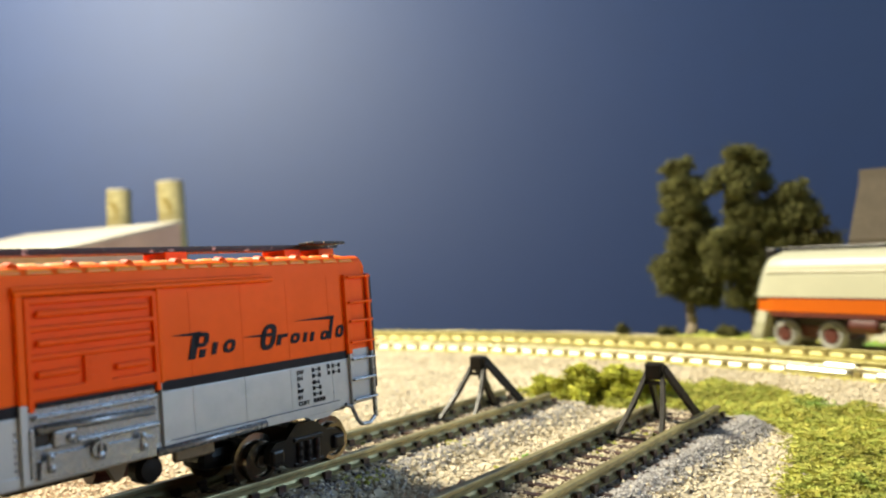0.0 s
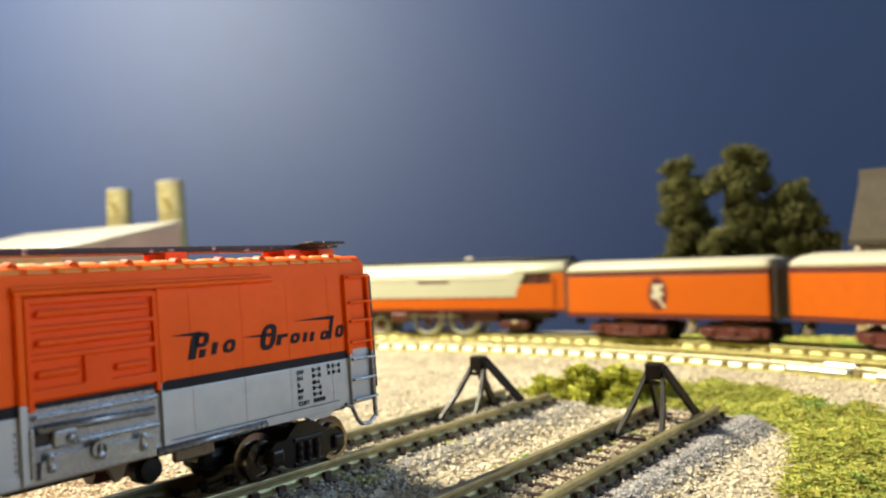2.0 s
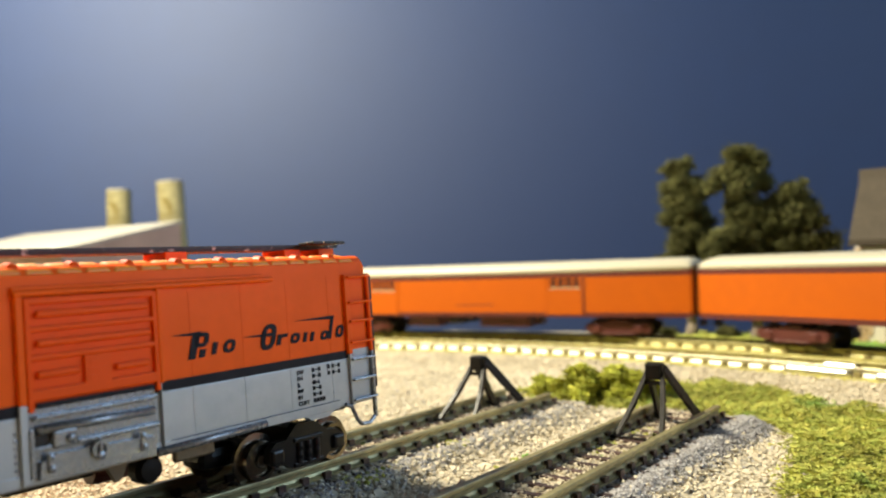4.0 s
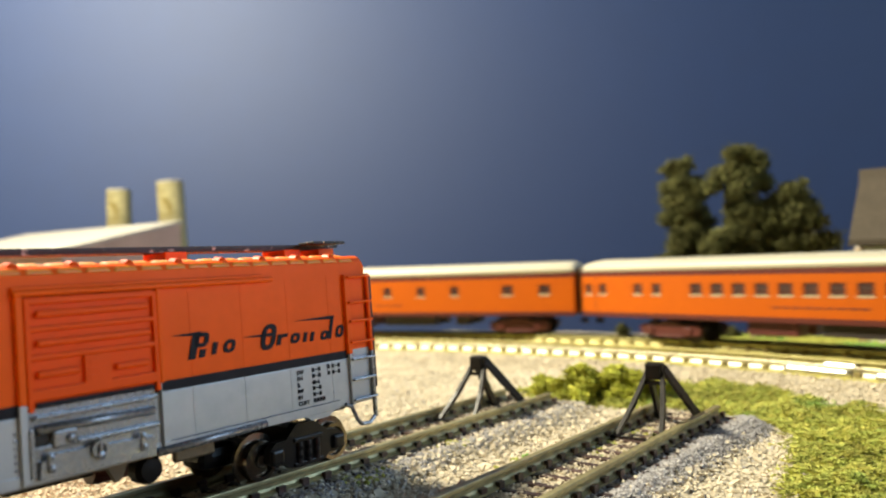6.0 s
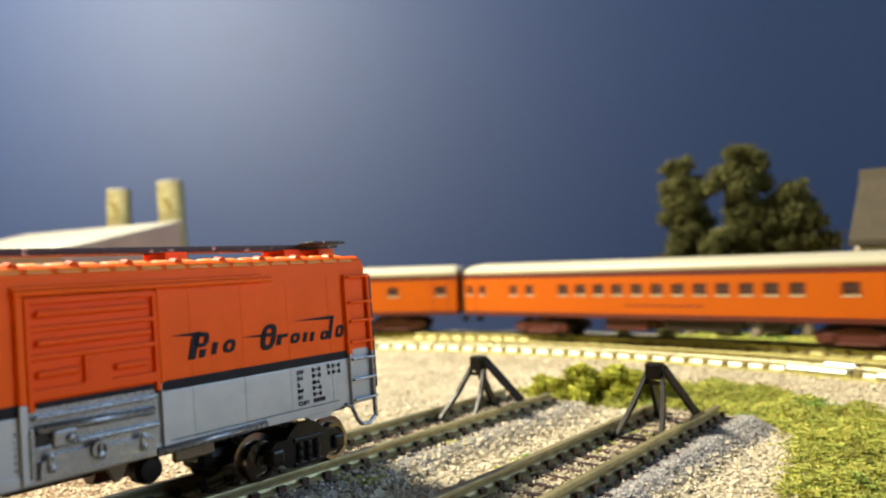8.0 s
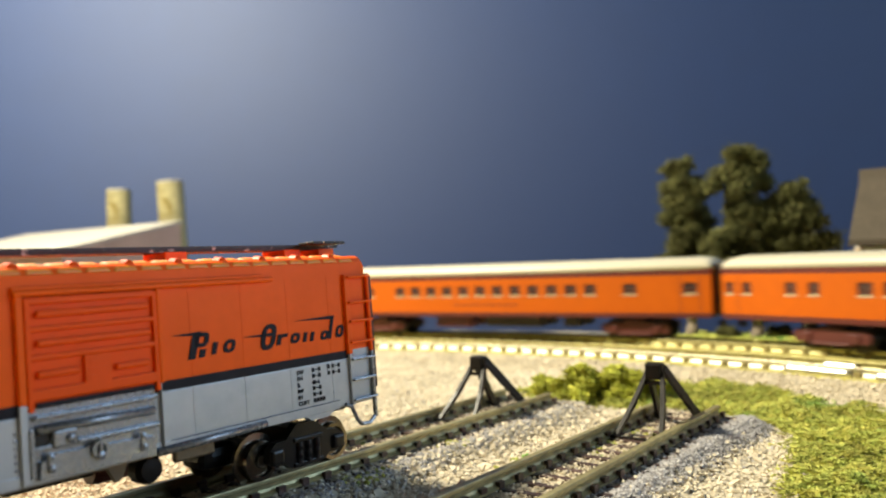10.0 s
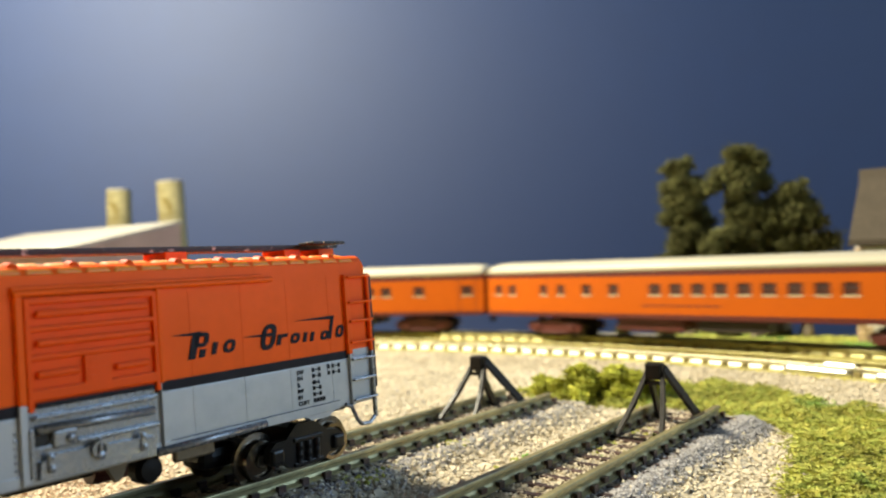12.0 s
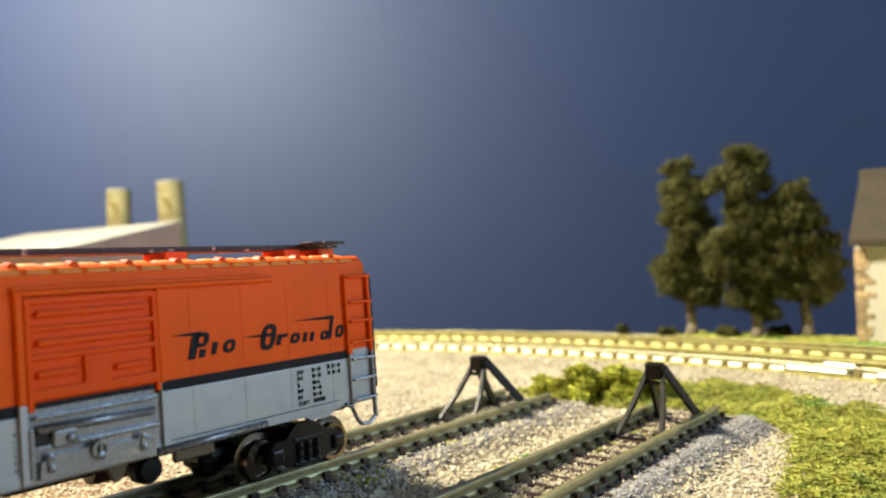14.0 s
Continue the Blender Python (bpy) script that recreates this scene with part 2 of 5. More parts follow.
def ground():
    bm = B()
    n, rings = 180, 30
    top = []
    for j in range(rings + 1):
        row = []
        for i in range(n):
            t = 360 * i / n
            r = edge_radius(t) * (j + 0.02) / (rings + 0.02)
            x, y = LOOP[0] + r * math.cos(radians(t)), LOOP[1] + r * math.sin(radians(t))
            z = GROUND + 0.5 * noise.noise((x / 14, y / 14, 0)) + (0 if j < rings else -1.5)
            row.append(bm.verts.new((x, y, z)))
        top.append(row)
    low = [bm.verts.new((v.co.x, v.co.y, -70)) for v in top[-1]]
    for a, b in zip(top, top[1:]):
        for i in range(n):
            k = (i + 1) % n
            bm.faces.new((a[i], a[k], b[k], b[i]))
    for i in range(n):
        k = (i + 1) % n
        bm.faces.new((top[-1][i], top[-1][k], low[k], low[i]))
    bm.faces.new(top[0])
    bm.faces.new(low[::-1])
    tagged(part("ground", bm, SAND, smooth=True), "tan sandy model railway ground on a table", "ground", kind="structure")
    bm = B()
    secs = []
    for r, z in ((271.6, GROUND - 0.5), (272.6, -1.55), (318.5, -1.55), (326, GROUND - 0.5)):
        secs.append([(LOOP[0] + r * math.cos(2 * math.pi * i / 240), LOOP[1] + r * math.sin(2 * math.pi * i / 240), z) for i in range(240)])
    loft(bm, secs, caps=False)
    sh = B()
    secs = []
    for r, z in ((258, GROUND - 0.6), (271.8, -2.1), (272.4, -2.2), (272.4, GROUND - 0.6)):
        secs.append([(LOOP[0] + r * math.cos(2 * math.pi * i / 240), LOOP[1] + r * math.sin(2 * math.pi * i / 240), z) for i in range(240)])
    loft(sh, secs, caps=False)
    tagged(part("shoulder", sh, SAND, smooth=True), "sandy shoulder sloping up to the curved tracks", "shoulder", kind="structure")
    tagged(part("roadbed", bm, ROADBED, smooth=True), "mustard yellow fine ballast bed under the curved tracks", "roadbed", kind="structure")


# ---- tracks ----
RAIL_SECTION = [(-0.42, 0), (0.42, 0), (0.46, -0.12), (0.46, -0.5), (0.2, -0.7), (0.17, -1.15), (0.3, -1.45), (0.55, -1.62), (0.85, -1.72), (0.85, -1.95),
                (-0.85, -1.95), (-0.85, -1.72), (-0.55, -1.62), (-0.3, -1.45), (-0.17, -1.15), (-0.2, -0.7), (-0.46, -0.5), (-0.46, -0.12)]


def tie_mesh(bm, half=7.8, spike=(0.55, 0.6, -1.1)):
    box(bm, -0.58, 0.58, -half, half, -3.7, -1.95, 0.12)
    sx, sy, top = spike
    for s in (-1, 1):
        for k in (-1, 1):
            y = s * 4.95 + k * (0.42 + sy / 2)
            box(bm, -sx, sx, y - sy / 2, y + sy / 2, -1.97, top)
    return bm


def siding(yaw_extra, mid, a0, a1, label):
    x, y = yard(0, mid)
    tr = thing("siding_track", P(x, y, 0, 0, 0, SIDING_YAW + yaw_extra), label, "track", "stub siding tracks")
    for s in (-1, 1):
        bm = loft(B(), [[(a, s * 4.95 + u, z) for u, z in RAIL_SECTION] for a in (a0, a1)])
        part("rail", bm, RAIL, tr, "tarnished olive-brown metal rail")
    first, a = None, a0 + 2
    while a < a1 + 2.5:
        m = P(a, random.uniform(-0.25, 0.25), 0, 0, 0, random.uniform(-1.5, 1.5))
        if first is None:
            first = part("tie", tie_mesh(B()), TIE, tr, "dark brown plastic tie", m=m)
        else:
            again(first, tr, m)
        a += 3.75
    return tr


def loop_track(radius, label):
    tr = thing("curved_track", P(LOOP[0], LOOP[1], Z_LOOP), label, "track", "curved loop tracks")
    n = 360
    for s in (-1, 1):
        secs = [[((radius + s * 4.95 + u) * math.cos(2 * math.pi * i / n), (radius + s * 4.95 + u) * math.sin(2 * math.pi * i / n), z) for u, z in RAIL_SECTION] for i in range(n)]
        bm = B()
        rs = [[bm.verts.new(p) for p in q] for q in secs]
        k = len(RAIL_SECTION)
        for i in range(n):
            for j in range(k):
                bm.faces.new((rs[i][j], rs[i][(j + 1) % k], rs[(i + 1) % n][(j + 1) % k], rs[(i + 1) % n][j]))
        # lamp light on the near curve's inner rail is put into its colour
        part("rail", bm, LAMPLIT_RAIL if s < 0 and radius == R_NEAR else YELLOW_RAIL, tr, "bright brassy rail", smooth=True)
    if radius == R_NEAR:
        for rr, d0, d1 in ((-4.95 - 0.95, 33.9, 37.0), (-4.95 - 0.95, 31.2, 32.8), (4.95 - 0.95, 34.7, 36.2)):
            secs = []
            for i in range(13):
                t = radians(d0 + (d1 - d0) * i / 12)
                secs.append([((radius + rr + u) * math.cos(t), (radius + rr + u) * math.sin(t), z) for u, z in ((-0.45, -1.9), (-0.4, -1.2), (-0.1, -0.6), (0.8, -0.55), (0.8, -1.9))])
            part("rail_joiner", loft(B(), secs), NICKEL, tr, "bright metal rail joiner", smooth=True)
    count = round(2 * math.pi * radius / PITCH)
    first, rest = None, B()
    for i in range(count):
        deg = 360 * i / count
        m = Matrix.Rotation(radians(deg), 4, "Z") @ P(radius, 0, 0, 0, 0, 90)
        if 18 < deg < 82:
            if first is None:
                first = part("tie", tie_mesh(B(), 7.2, (0.68, 0.75, -0.95)), YELLOW_TIE, tr, m=m)
            else:
                again(first, tr, m)
        else:
            t = 2 * math.pi * i / count
            c, s = math.cos(t), math.sin(t)
            q = [((radius + u) * c - w * s, (radius + u) * s + w * c) for u, w in ((-7.8, -0.85), (7.8, -0.85), (7.8, 0.85), (-7.8, 0.85))]
            lo = [rest.verts.new((*v, -3.7)) for v in q]
            hi = [rest.verts.new((*v, -1.95)) for v in q]
            rest.faces.new(hi)
            for e in range(4):
                rest.faces.new((lo[e], lo[(e + 1) % 4], hi[(e + 1) % 4], hi[e]))
    tagged(part("ties", rest, YELLOW_TIE, tr), kind="stuff")
    return tr


# ---- rolling stock, built with +x forward and rail top at 0 ----
def wheel(parent, x, r, y, material=None, hub=None, name="wheel"):
    """One flanged wheel with its axle stub, outside face towards +y or -y."""
    s = 1 if y > 0 else -1
    prof = [(0.01, 0.9), (r * 0.3, 0.9), (r * 0.34, 0.55), (r * 0.72, 0.45), (r * 0.78, 0.85), (r * 0.97, 0.85), (r, -0.2), (r + 0.75, -0.3), (r + 0.75, -0.75), (r * 0.7, -0.8), (0.01, -0.8)]
    bm = lathe(B(), [(a, s * h) for a, h in prof], 24, "Y")
    w = part(name, bm, material or STEEL, parent, smooth=False, m=P(x, y, r))
    return w


TILT = (-2.5, -0.75)        # the body leans on its trucks: degrees about its length and across it


def boxcar():
    x, y = yard(0.7, A_MID)
    car = thing("boxcar", P(x, y, 0, TILT[0], TILT[1], SIDING_YAW), "orange and silver model boxcar with black stripe standing on a siding", "boxcar")
    E_, W, ZS, ZB, ZT, ZE = 37.3, 9.2, 6.45, 12.4, 13.36, 25.35
    part("lower_body", box(B(), -E_, E_, -W, W, ZS, ZB, 0.2), SILVER, car, "pale silver-grey lower side")
    part("stripe", box(B(), -E_ - 0.03, E_ - 3.4, -W - 0.06, W + 0.06, ZB - 0.02, ZT), INK, car, "black dividing stripe")
    part("corner_filler", box(B(), E_ - 3.4, E_ - 0.02, -W + 0.03, W - 0.03, ZB, ZT), SILVER, car)
    bm = B()
    sec = []
    for xx, k in ((-E_, 0.6), (-E_ + 0.8, 0), (E_ - 0.8, 0), (E_, 0.6)):
        sec.append([(xx, -W + k * 0.4, ZT), (xx, -W + k * 0.4, ZE - 0.9 - k), (xx, -W + 0.25 + k * 0.4, ZE - 0.3 - k), (xx, -W + 0.9, ZE - k * 0.9), (xx, 0, ZE + 0.15 - k), (xx, W - 0.9, ZE - k * 0.9),
                    (xx, W - 0.25 - k * 0.4, ZE - 0.3 - k), (xx, W - k * 0.4, ZE - 0.9 - k), (xx, W - k * 0.4, ZT)])
    part("upper_body", loft(bm, sec), ORANGE, car, "orange upper side and end")
    for sy in (-1, 1):
        side = lambda y0, y1: sorted((sy * y0, sy * y1))
        # riveted seam strips between the side sheets
        for sx in (1, -1):
            for mid in (10.37, 17.0, 23.6, 30.3):
                for z0, z1, mt in ((ZT + 0.02, 23.0, ORANGE), (ZS + 1.0, ZB - 0.05, SILVER)):
                    bm = box(B(), sx * mid - 0.22, sx * mid + 0.22, *side(W - 0.02, W + 0.025), z0, z1)
                    zz = z0 + 0.4
                    while zz < z1 - 0.2:
                        box(bm, sx * mid - 0.07, sx * mid + 0.07, *side(W + 0.01, W + 0.06), zz - 0.07, zz + 0.07)
                        zz += 0.62
                    part("seam_strip", bm, mt, car)
        part("side_sill", box(B(), -31, 31, *side(W - 0.1, W + 0.14), ZS - 0.1, ZS + 0.95, 0.08), SILVER, car)
        for ex in (-1, 1):
            bm = loft(B(), [[(ex * u, yy, z) for u, z in ((22.4, 6.5), (30.6, 6.5), (29.0, 5.75), (26.3, 5.75), (25.6, 6.2))] for yy in side(W - 1.0, W + 0.02)])
            part("bolster_tab", bm, SILVER, car)
        # door: a frame and cross bars round sunk fields, a raised rib in each field
        door = part("door", box(B(), -6.3, 6.2, *side(W, W + 0.12), 12.9, 22.3), DOOR_AND_SHADE_ORANGE, car, "red-orange ribbed sliding door")
        part("door_foot", box(B(), -6.6, 5.7, *side(W, W + 0.12), ZS + 0.2, 12.9), SILVER_TRIM, door, "silver lower door")
        part("door_band", box(B(), -5.8, 5.5, *side(W + 0.3, W + 0.5), 12.85, 13.3, 0.06), INK, door, "black stripe on the door")
        for z0, z1 in ((21.85, 22.5), (19.45, 19.95), (16.95, 17.5), (13.45, 14.5)):
            part("cross_bar", box(B(), -6.3, 6.2, *side(W + 0.05, W + 0.5), z0, z1, 0.15), DOOR_AND_SHADE_ORANGE, door)
        for xa, xb in ((-6.5, -6.0), (5.75, 6.25)):
            part("door_stile", box(B(), xa, xb, *side(W + 0.05, W + 0.52), 12.6, 22.45, 0.12), DOOR_AND_SHADE_ORANGE, door)
        for z, u, v in ((21.0, -5.5, 5.35), (18.45, -5.55, 5.45), (15.72, -5.6, -1.75), (15.5, 1.65, 5.2)):
            part("rib", box(B(), u, v, *side(W + 0.05, W + 0.62), z - 0.32, z + 0.32, 0.2), DOOR_AND_SHADE_ORANGE, door)
        bm = box(B(), -1.35, 1.25, *side(W + 0.05, W + 0.5), 14.3, 16.95, 0.08)
        for k in range(3):
            box(bm, -0.9, 0.8, *side(W + 0.48, W + 0.56), 14.75 + k * 0.7, 15.1 + k * 0.7)
        part("placard", bm, DOOR_AND_SHADE_ORANGE, door, "orange placard board")
        # silver door gear
        part("ledge", box(B(), -6.1, 5.75, *side(W, W + 0.75), 11.85, 12.25, 0.12), SILVER_TRIM, door)
        part("tube", rod(B(), (-5.9, sy * (W + 0.45), 11.0), (5.3, sy * (W + 0.45), 10.8), 0.42, seg=14), SILVER_TRIM, door, smooth=True)
        part("guide_rail", box(B(), -2.5, 5.8, *side(W + 0.05, W + 0.8), 9.2, 9.6, 0.12), SILVER_TRIM, door)
        part("gear_box", box(B(), -4.7, -2.5, *side(W + 0.05, W + 0.85), 9.2, 10.75, 0.2), SILVER_TRIM, door)
        part("gear_boss", lathe(B(), [(0.01, 0.0), (0.45, 0.0), (0.42, sy * 0.25), (0.2, sy * 0.35), (0.01, sy * 0.35)], 12, "Y", (-3.2, sy * (W + 0.8), 9.9)), SILVER_TRIM, door, smooth=True)
        # black block inside the slot frame stands in for the slot's shade
        part("gear_slot", box(B(), -6.2, -4.9, *side(W + 0.1, W + 0.3), 9.6, 10.6, 0.05), BLACK, door)
        part("slot_frame", box(box(B(), -6.4, -4.7, *side(W + 0.05, W + 0.65), 9.25, 9.6, 0.08), -6.6, -6.2, *side(W + 0.05, W + 0.65), 7.0, 11.2, 0.08), SILVER_TRIM, door)
        q = [(-5.95, 6.75), (-5.75, 8.3), (-4.75, 8.3), (-4.45, 8.75), (5.2, 8.35), (5.15, 6.5)]
        part("threshold", loft(B(), [[(u, yy, z) for u, z in q] for yy in side(W + 0.1, W + 0.7)]), SILVER_TRIM, door)
        ring = [[(-0.57 + rr * math.cos(t), sy * (W + d), 8.35 + rr * math.sin(t)) for t in (2 * math.pi * i / 18 for i in range(18))] for rr, d in ((0.82, 0.7), (0.82, 1.05), (0.5, 1.05), (0.5, 0.7), (0.82, 0.7))]
        bm = loft(B(), ring, caps=False)
        box(bm, -0.7, -0.45, *side(W + 0.68, W + 1.1), 7.5, 9.3, 0.08)
        lathe(bm, [(0.01, sy * 0.6), (0.4, sy * 0.6), (0.38, sy * 1.15), (0.01, sy * 1.25)], 10, "Y", (-0.57, sy * W, 7.75))
        part("lock_ring", bm, SILVER_TRIM, door, smooth=False)
        for u in (-5.0, 3.8):
            bm = box(B(), u - 0.3, u + 0.3, *side(W + 0.6, W + 0.95), 7.2, 8.95, 0.15)
            lathe(bm, [(0.01, sy * 0.8), (0.26, sy * 0.8), (0.26, sy * 1.15), (0.01, sy * 1.22)], 10, "Y", (u, sy * W, 7.6))
            lathe(bm, [(0.01, sy * 0.8), (0.22, sy * 0.8), (0.22, sy * 1.1), (0.01, sy * 1.15)], 10, "Y", (u, sy * W, 8.6))
            part("latch", bm, SILVER_TRIM, door)
        # posts and tracks
        for u0, u1, zlo in ((-7.25, -6.55, ZS), (6.25, 6.75, ZS)):
            part("door_post", box(B(), u0, u1, *side(W, W + 0.5), ZT - 0.1, 22.9, 0.15), ORANGE, car)
            part("door_post", box(B(), u0, u1 - (0.35 if u0 > 0 else 0), *side(W, W + 0.45), zlo, ZT - 0.1, 0.1), SILVER, car)
        bm = B()
        for k in range(7):
            lathe(bm, [(0.01, sy * -0.05), (0.16, sy * -0.05), (0.12, sy * 0.12), (0.01, sy * 0.14)], 8, "Y", (-7.55, sy * W, 7.3 + 0.62 * k))
        part("rivets", bm, SILVER_TRIM, car)
        part("upper_door_track", box(B(), -7.4, 21.3, *side(W, W + 0.65), 22.6, 23.15, 0.2), ORANGE, car)
        part("track_lip", box(B(), -7.4, 20.0, *side(W, W + 0.35), 23.1, 23.5, 0.12), ORANGE, car)
        part("lower_door_track", rod(B(), (5.6, sy * (W + 0.38), 6.6), (19.0, sy * (W + 0.38), 6.8), 0.42, seg=14), SILVER_TRIM, car, "bright silver door track tube", smooth=True)
        # corner ladders
        for ex in (1, -1):
            lad = part("ladder", box(B(), *sorted((ex * 32.8, ex * 33.55)), *side(W, W + 0.5), ZT - 0.5, 22.95, 0.1), ORANGE, car, "orange and silver corner ladder")
            part("stile", box(B(), *sorted((ex * 33.0, ex * 33.55)), *side(W, W + 0.4), 6.4, ZT - 0.5, 0.1), SILVER, lad)
            part("stile", box(B(), *sorted((ex * 36.95, ex * 37.4)), *side(W, W + 0.5), ZT - 0.5, 22.95, 0.1), ORANGE, lad)
            part("stile", box(B(), *sorted((ex * 36.95, ex * 37.4)), *side(W, W + 0.5), 4.3, ZT - 0.5, 0.1), SILVER_TRIM, lad)
            for i, z in enumerate((7.05, 9.6, 12.15, 14.3, 16.97, 19.35, 22.6)):
                bm = rod(B(), (ex * 33.2, sy * (W + 0.72), z), (ex * 37.3, sy * (W + 0.72), z), 0.17, seg=8)
                box(bm, *sorted((ex * 33.2, ex * 37.3)), *side(W - 0.02, W + 0.7), z - 0.1, z + 0.02)
                part("rung", bm, SILVER_TRIM if i < 3 else ORANGE, lad)
            st = B()
            pts = [(31.9, 6.7), (32.9, 6.3), (33.8, 4.5), (34.5, 3.8), (36.0, 3.65), (37.1, 4.4)]
            for (u, z), (v, w) in zip(pts, pts[1:]):
                rod(st, (ex * u, sy * (W + 0.2), z), (ex * v, sy * (W + 0.2), w), 0.26, seg=8)
            part("stirrup_step", st, SILVER_TRIM, lad)
    # roof: rounded lips over the eave, every second one with an arched cap behind it
    for i in range(-13, 13):
        mid = 0.75 + 2.76 * i
        for sy in (-1, 1):
            sec = []
            for xx, k in ((mid - 1.18, 0.0), (mid - 1.05, 0.7), (mid - 0.8, 1.0), (mid + 0.8, 1.0), (mid + 1.05, 0.7), (mid + 1.18, 0.0)):
                sec.append([(xx, sy * yy, z0 + (z1 - z0) * k) for yy, z0, z1 in ((W + 0.02, ZE - 0.85, ZE - 0.85), (W + 0.06, ZE - 0.84, ZE - 0.74), (W - 0.06, ZE - 0.72, ZE - 0.42), (W - 0.9, ZE - 0.4, ZE - 0.08), (W - 2.7, ZE - 0.2, ZE + 0.28), (W - 3.6, ZE - 0.1, ZE + 0.1), (1.5, ZE - 0.1, ZE - 0.05))])
            part("roof_panel", loft(B(), sec), LIT_ROOF_ORANGE, car, "glossy orange roof panel with lamp glow put into its colour", smooth=True)
            if i % 2 == 0:
                cap = mid - 2.0 + 0.05
                sec = [[(cap + 0.62 * u, sy * yy, ZE + h - 0.55 * (1 - math.cos(u * 1.35))) for u in (-1, -0.6, -0.2, 0.2, 0.6, 1)] + [(cap + 0.62 * u, sy * yy, ZE - 0.6) for u in (1, -1)] for yy, h in ((W - 0.5, 0.0), (W - 0.7, 0.3), (W - 1.8, 0.42), (W - 2.1, 0.2))]
                # shade on the caps' near faces is put in with the redder orange
                part("seam_cap", loft(B(), sec), DOOR_AND_SHADE_ORANGE, car, "arched seam cap")
    walkway = part("roof_walk", box(B(), -38.5, 38.5, -1.9, 1.9, 26.75, 27.1), WORN_BLACK, car, "black roof walk with worn edges")
    for k in (-1, 0, 1):
        part("plank", box(B(), -39.9, 39.9, k * 1.35 - 0.6, k * 1.35 + 0.6, 26.9, 27.4, 0.1), WORN_BLACK, walkway)
    for ex in (-1, 1):
        for k in (0, 1, 2):
            u = ex * (33.2 + k * 2.0)
            part("plank", box(B(), u - 0.9, u + 0.9, -5.2, -2.2, 27.2, 27.6, 0.1), WORN_BLACK, walkway)
    for u in (-37.0, -14, 13.9, 31.3, 37.4):
        part("walk_bracket", box(B(), u - 1.45, u + 1.45, -2.2, 2.2, 25.3, 26.8, 0.15), ORANGE, car)
    # end ladders: black stands in for the shade they are in
    for ex in (-1, 1):
        endl = part("end_ladder", box(B(), *sorted((ex * (E_ - 0.1), ex * (E_ + 1.1))), -9.1, -8.5, 8.0, 22.6, 0.1), BLACK, car, "end ladder coloured black for the shade on the car end")
        part("stile", box(B(), *sorted((ex * (E_ - 0.1), ex * (E_ + 1.1))), -5.6, -5.1, 8.0, 22.6, 0.1), BLACK, endl)
        for z in (9, 11.3, 13.6, 15.9, 18.2, 20.5):
            part("rung", rod(B(), (ex * (E_ + 0.9), -8.8, z), (ex * (E_ + 0.9), -5.2, z), 0.2, seg=8), BLACK, endl)
    # underframe
    part("centre_sill", box(B(), -35, 35, -2.2, 2.2, 5.0, 6.55), BLACK, car)
    part("weight_plate", box(B(), -17, 14.5, -7.8, 7.8, 5.9, 6.5), BRASS_PLATE, car)
    part("brake_cylinder", lathe(B(), [(0.01, -3), (1.5, -3), (1.7, -2), (1.7, 2), (1.2, 3), (0.01, 3)], 14, "X", (8, 3.0, 3.9)), BROWN_RED, car)
    part("weight_tab", box(B(), 9.6, 14.6, -6.2, -5.4, 4.3, 6.1, 0.25), BRASS_PLATE, car, "weathered brass weight tab")
    bm = lathe(B(), [(0.01, -1.4), (1.2, -1.3), (1.55, -0.7), (1.55, 0.7), (1.2, 1.3), (0.01, 1.4)], 16, "Y", (7.4, -4.0, 4.1))
    box(bm, 6.2, 8.6, -4.6, -3.4, 4.2, 6.1, 0.3)
    part("brake_reservoir", bm, BROWN_BLACK, car, "black brake reservoir")
    part("brake_lever", loft(B(), [[(u, yy, z) for u, z in ((2.6, 6.0), (5.4, 6.0), (4.6, 3.9), (3.9, 3.6))] for yy in (-4.6, -3.9)]), BRASS_PLATE, car)
    part("brake_rigging", box(box(B(), -4, 13, 2.0, 3.2, 3.4, 6.0, 0.3), 9.5, 12.5, 1.0, 5.0, 1.9, 5.0, 0.6), BROWN_BLACK, car)
    part("air_tank", lathe(B(), [(0.01, -2.4), (1.2, -2.2), (1.5, -1.4), (1.5, 1.4), (1.2, 2.2), (0.01, 2.4)], 14, "X", (1.5, 4.5, 4.6)), BRASS_PLATE, car)
    level = P(0, 0, 0, TILT[0], TILT[1], 0).inverted()
    for ex in (-1, 1):
        bm = box(B(), ex * 36 - 1.0, ex * 36 + 1.0, -1.2, 1.2, 4.2, 6.2, 0.2)
        box(bm, *sorted((ex * 36.5, ex * 40.5)), -0.9, 0.9, 4.3, 6.0, 0.2)
        part("coupler", bm, BLACK, car)
        bm = box(B(), -1.6, 1.6, -6.2, 6.2, 3.2, 5.4, 0.2)
        # rounded black block stands in for the shadowed region inboard of the wheels
        box(bm, -11.6, -6.0, -2.6, 2.6, 1.7, 4.6, 1.2)
        truck = part("truck", bm, BLACK, car, "black truck with turned metal wheels", m=level @ P(ex * 27.0, 0, 0, 0, 0, 0 if ex > 0 else 180))
        for sy in (-1, 1):
            y0, y1 = sorted((sy * 6.1, sy * 7.2))
            prof = [(-5.9, 3.7), (-5.0, 4.4), (-3.4, 4.5), (-2.4, 5.5), (-1.7, 6.1), (1.0, 6.1), (2.0, 5.5), (3.4, 4.5), (5.0, 4.4), (5.9, 3.7), (6.0, 2.2), (5.0, 1.6), (3.7, 1.7), (2.6, 0.9), (-2.6, 0.9), (-3.7, 1.7), (-5.0, 1.6), (-6.0, 2.2)]
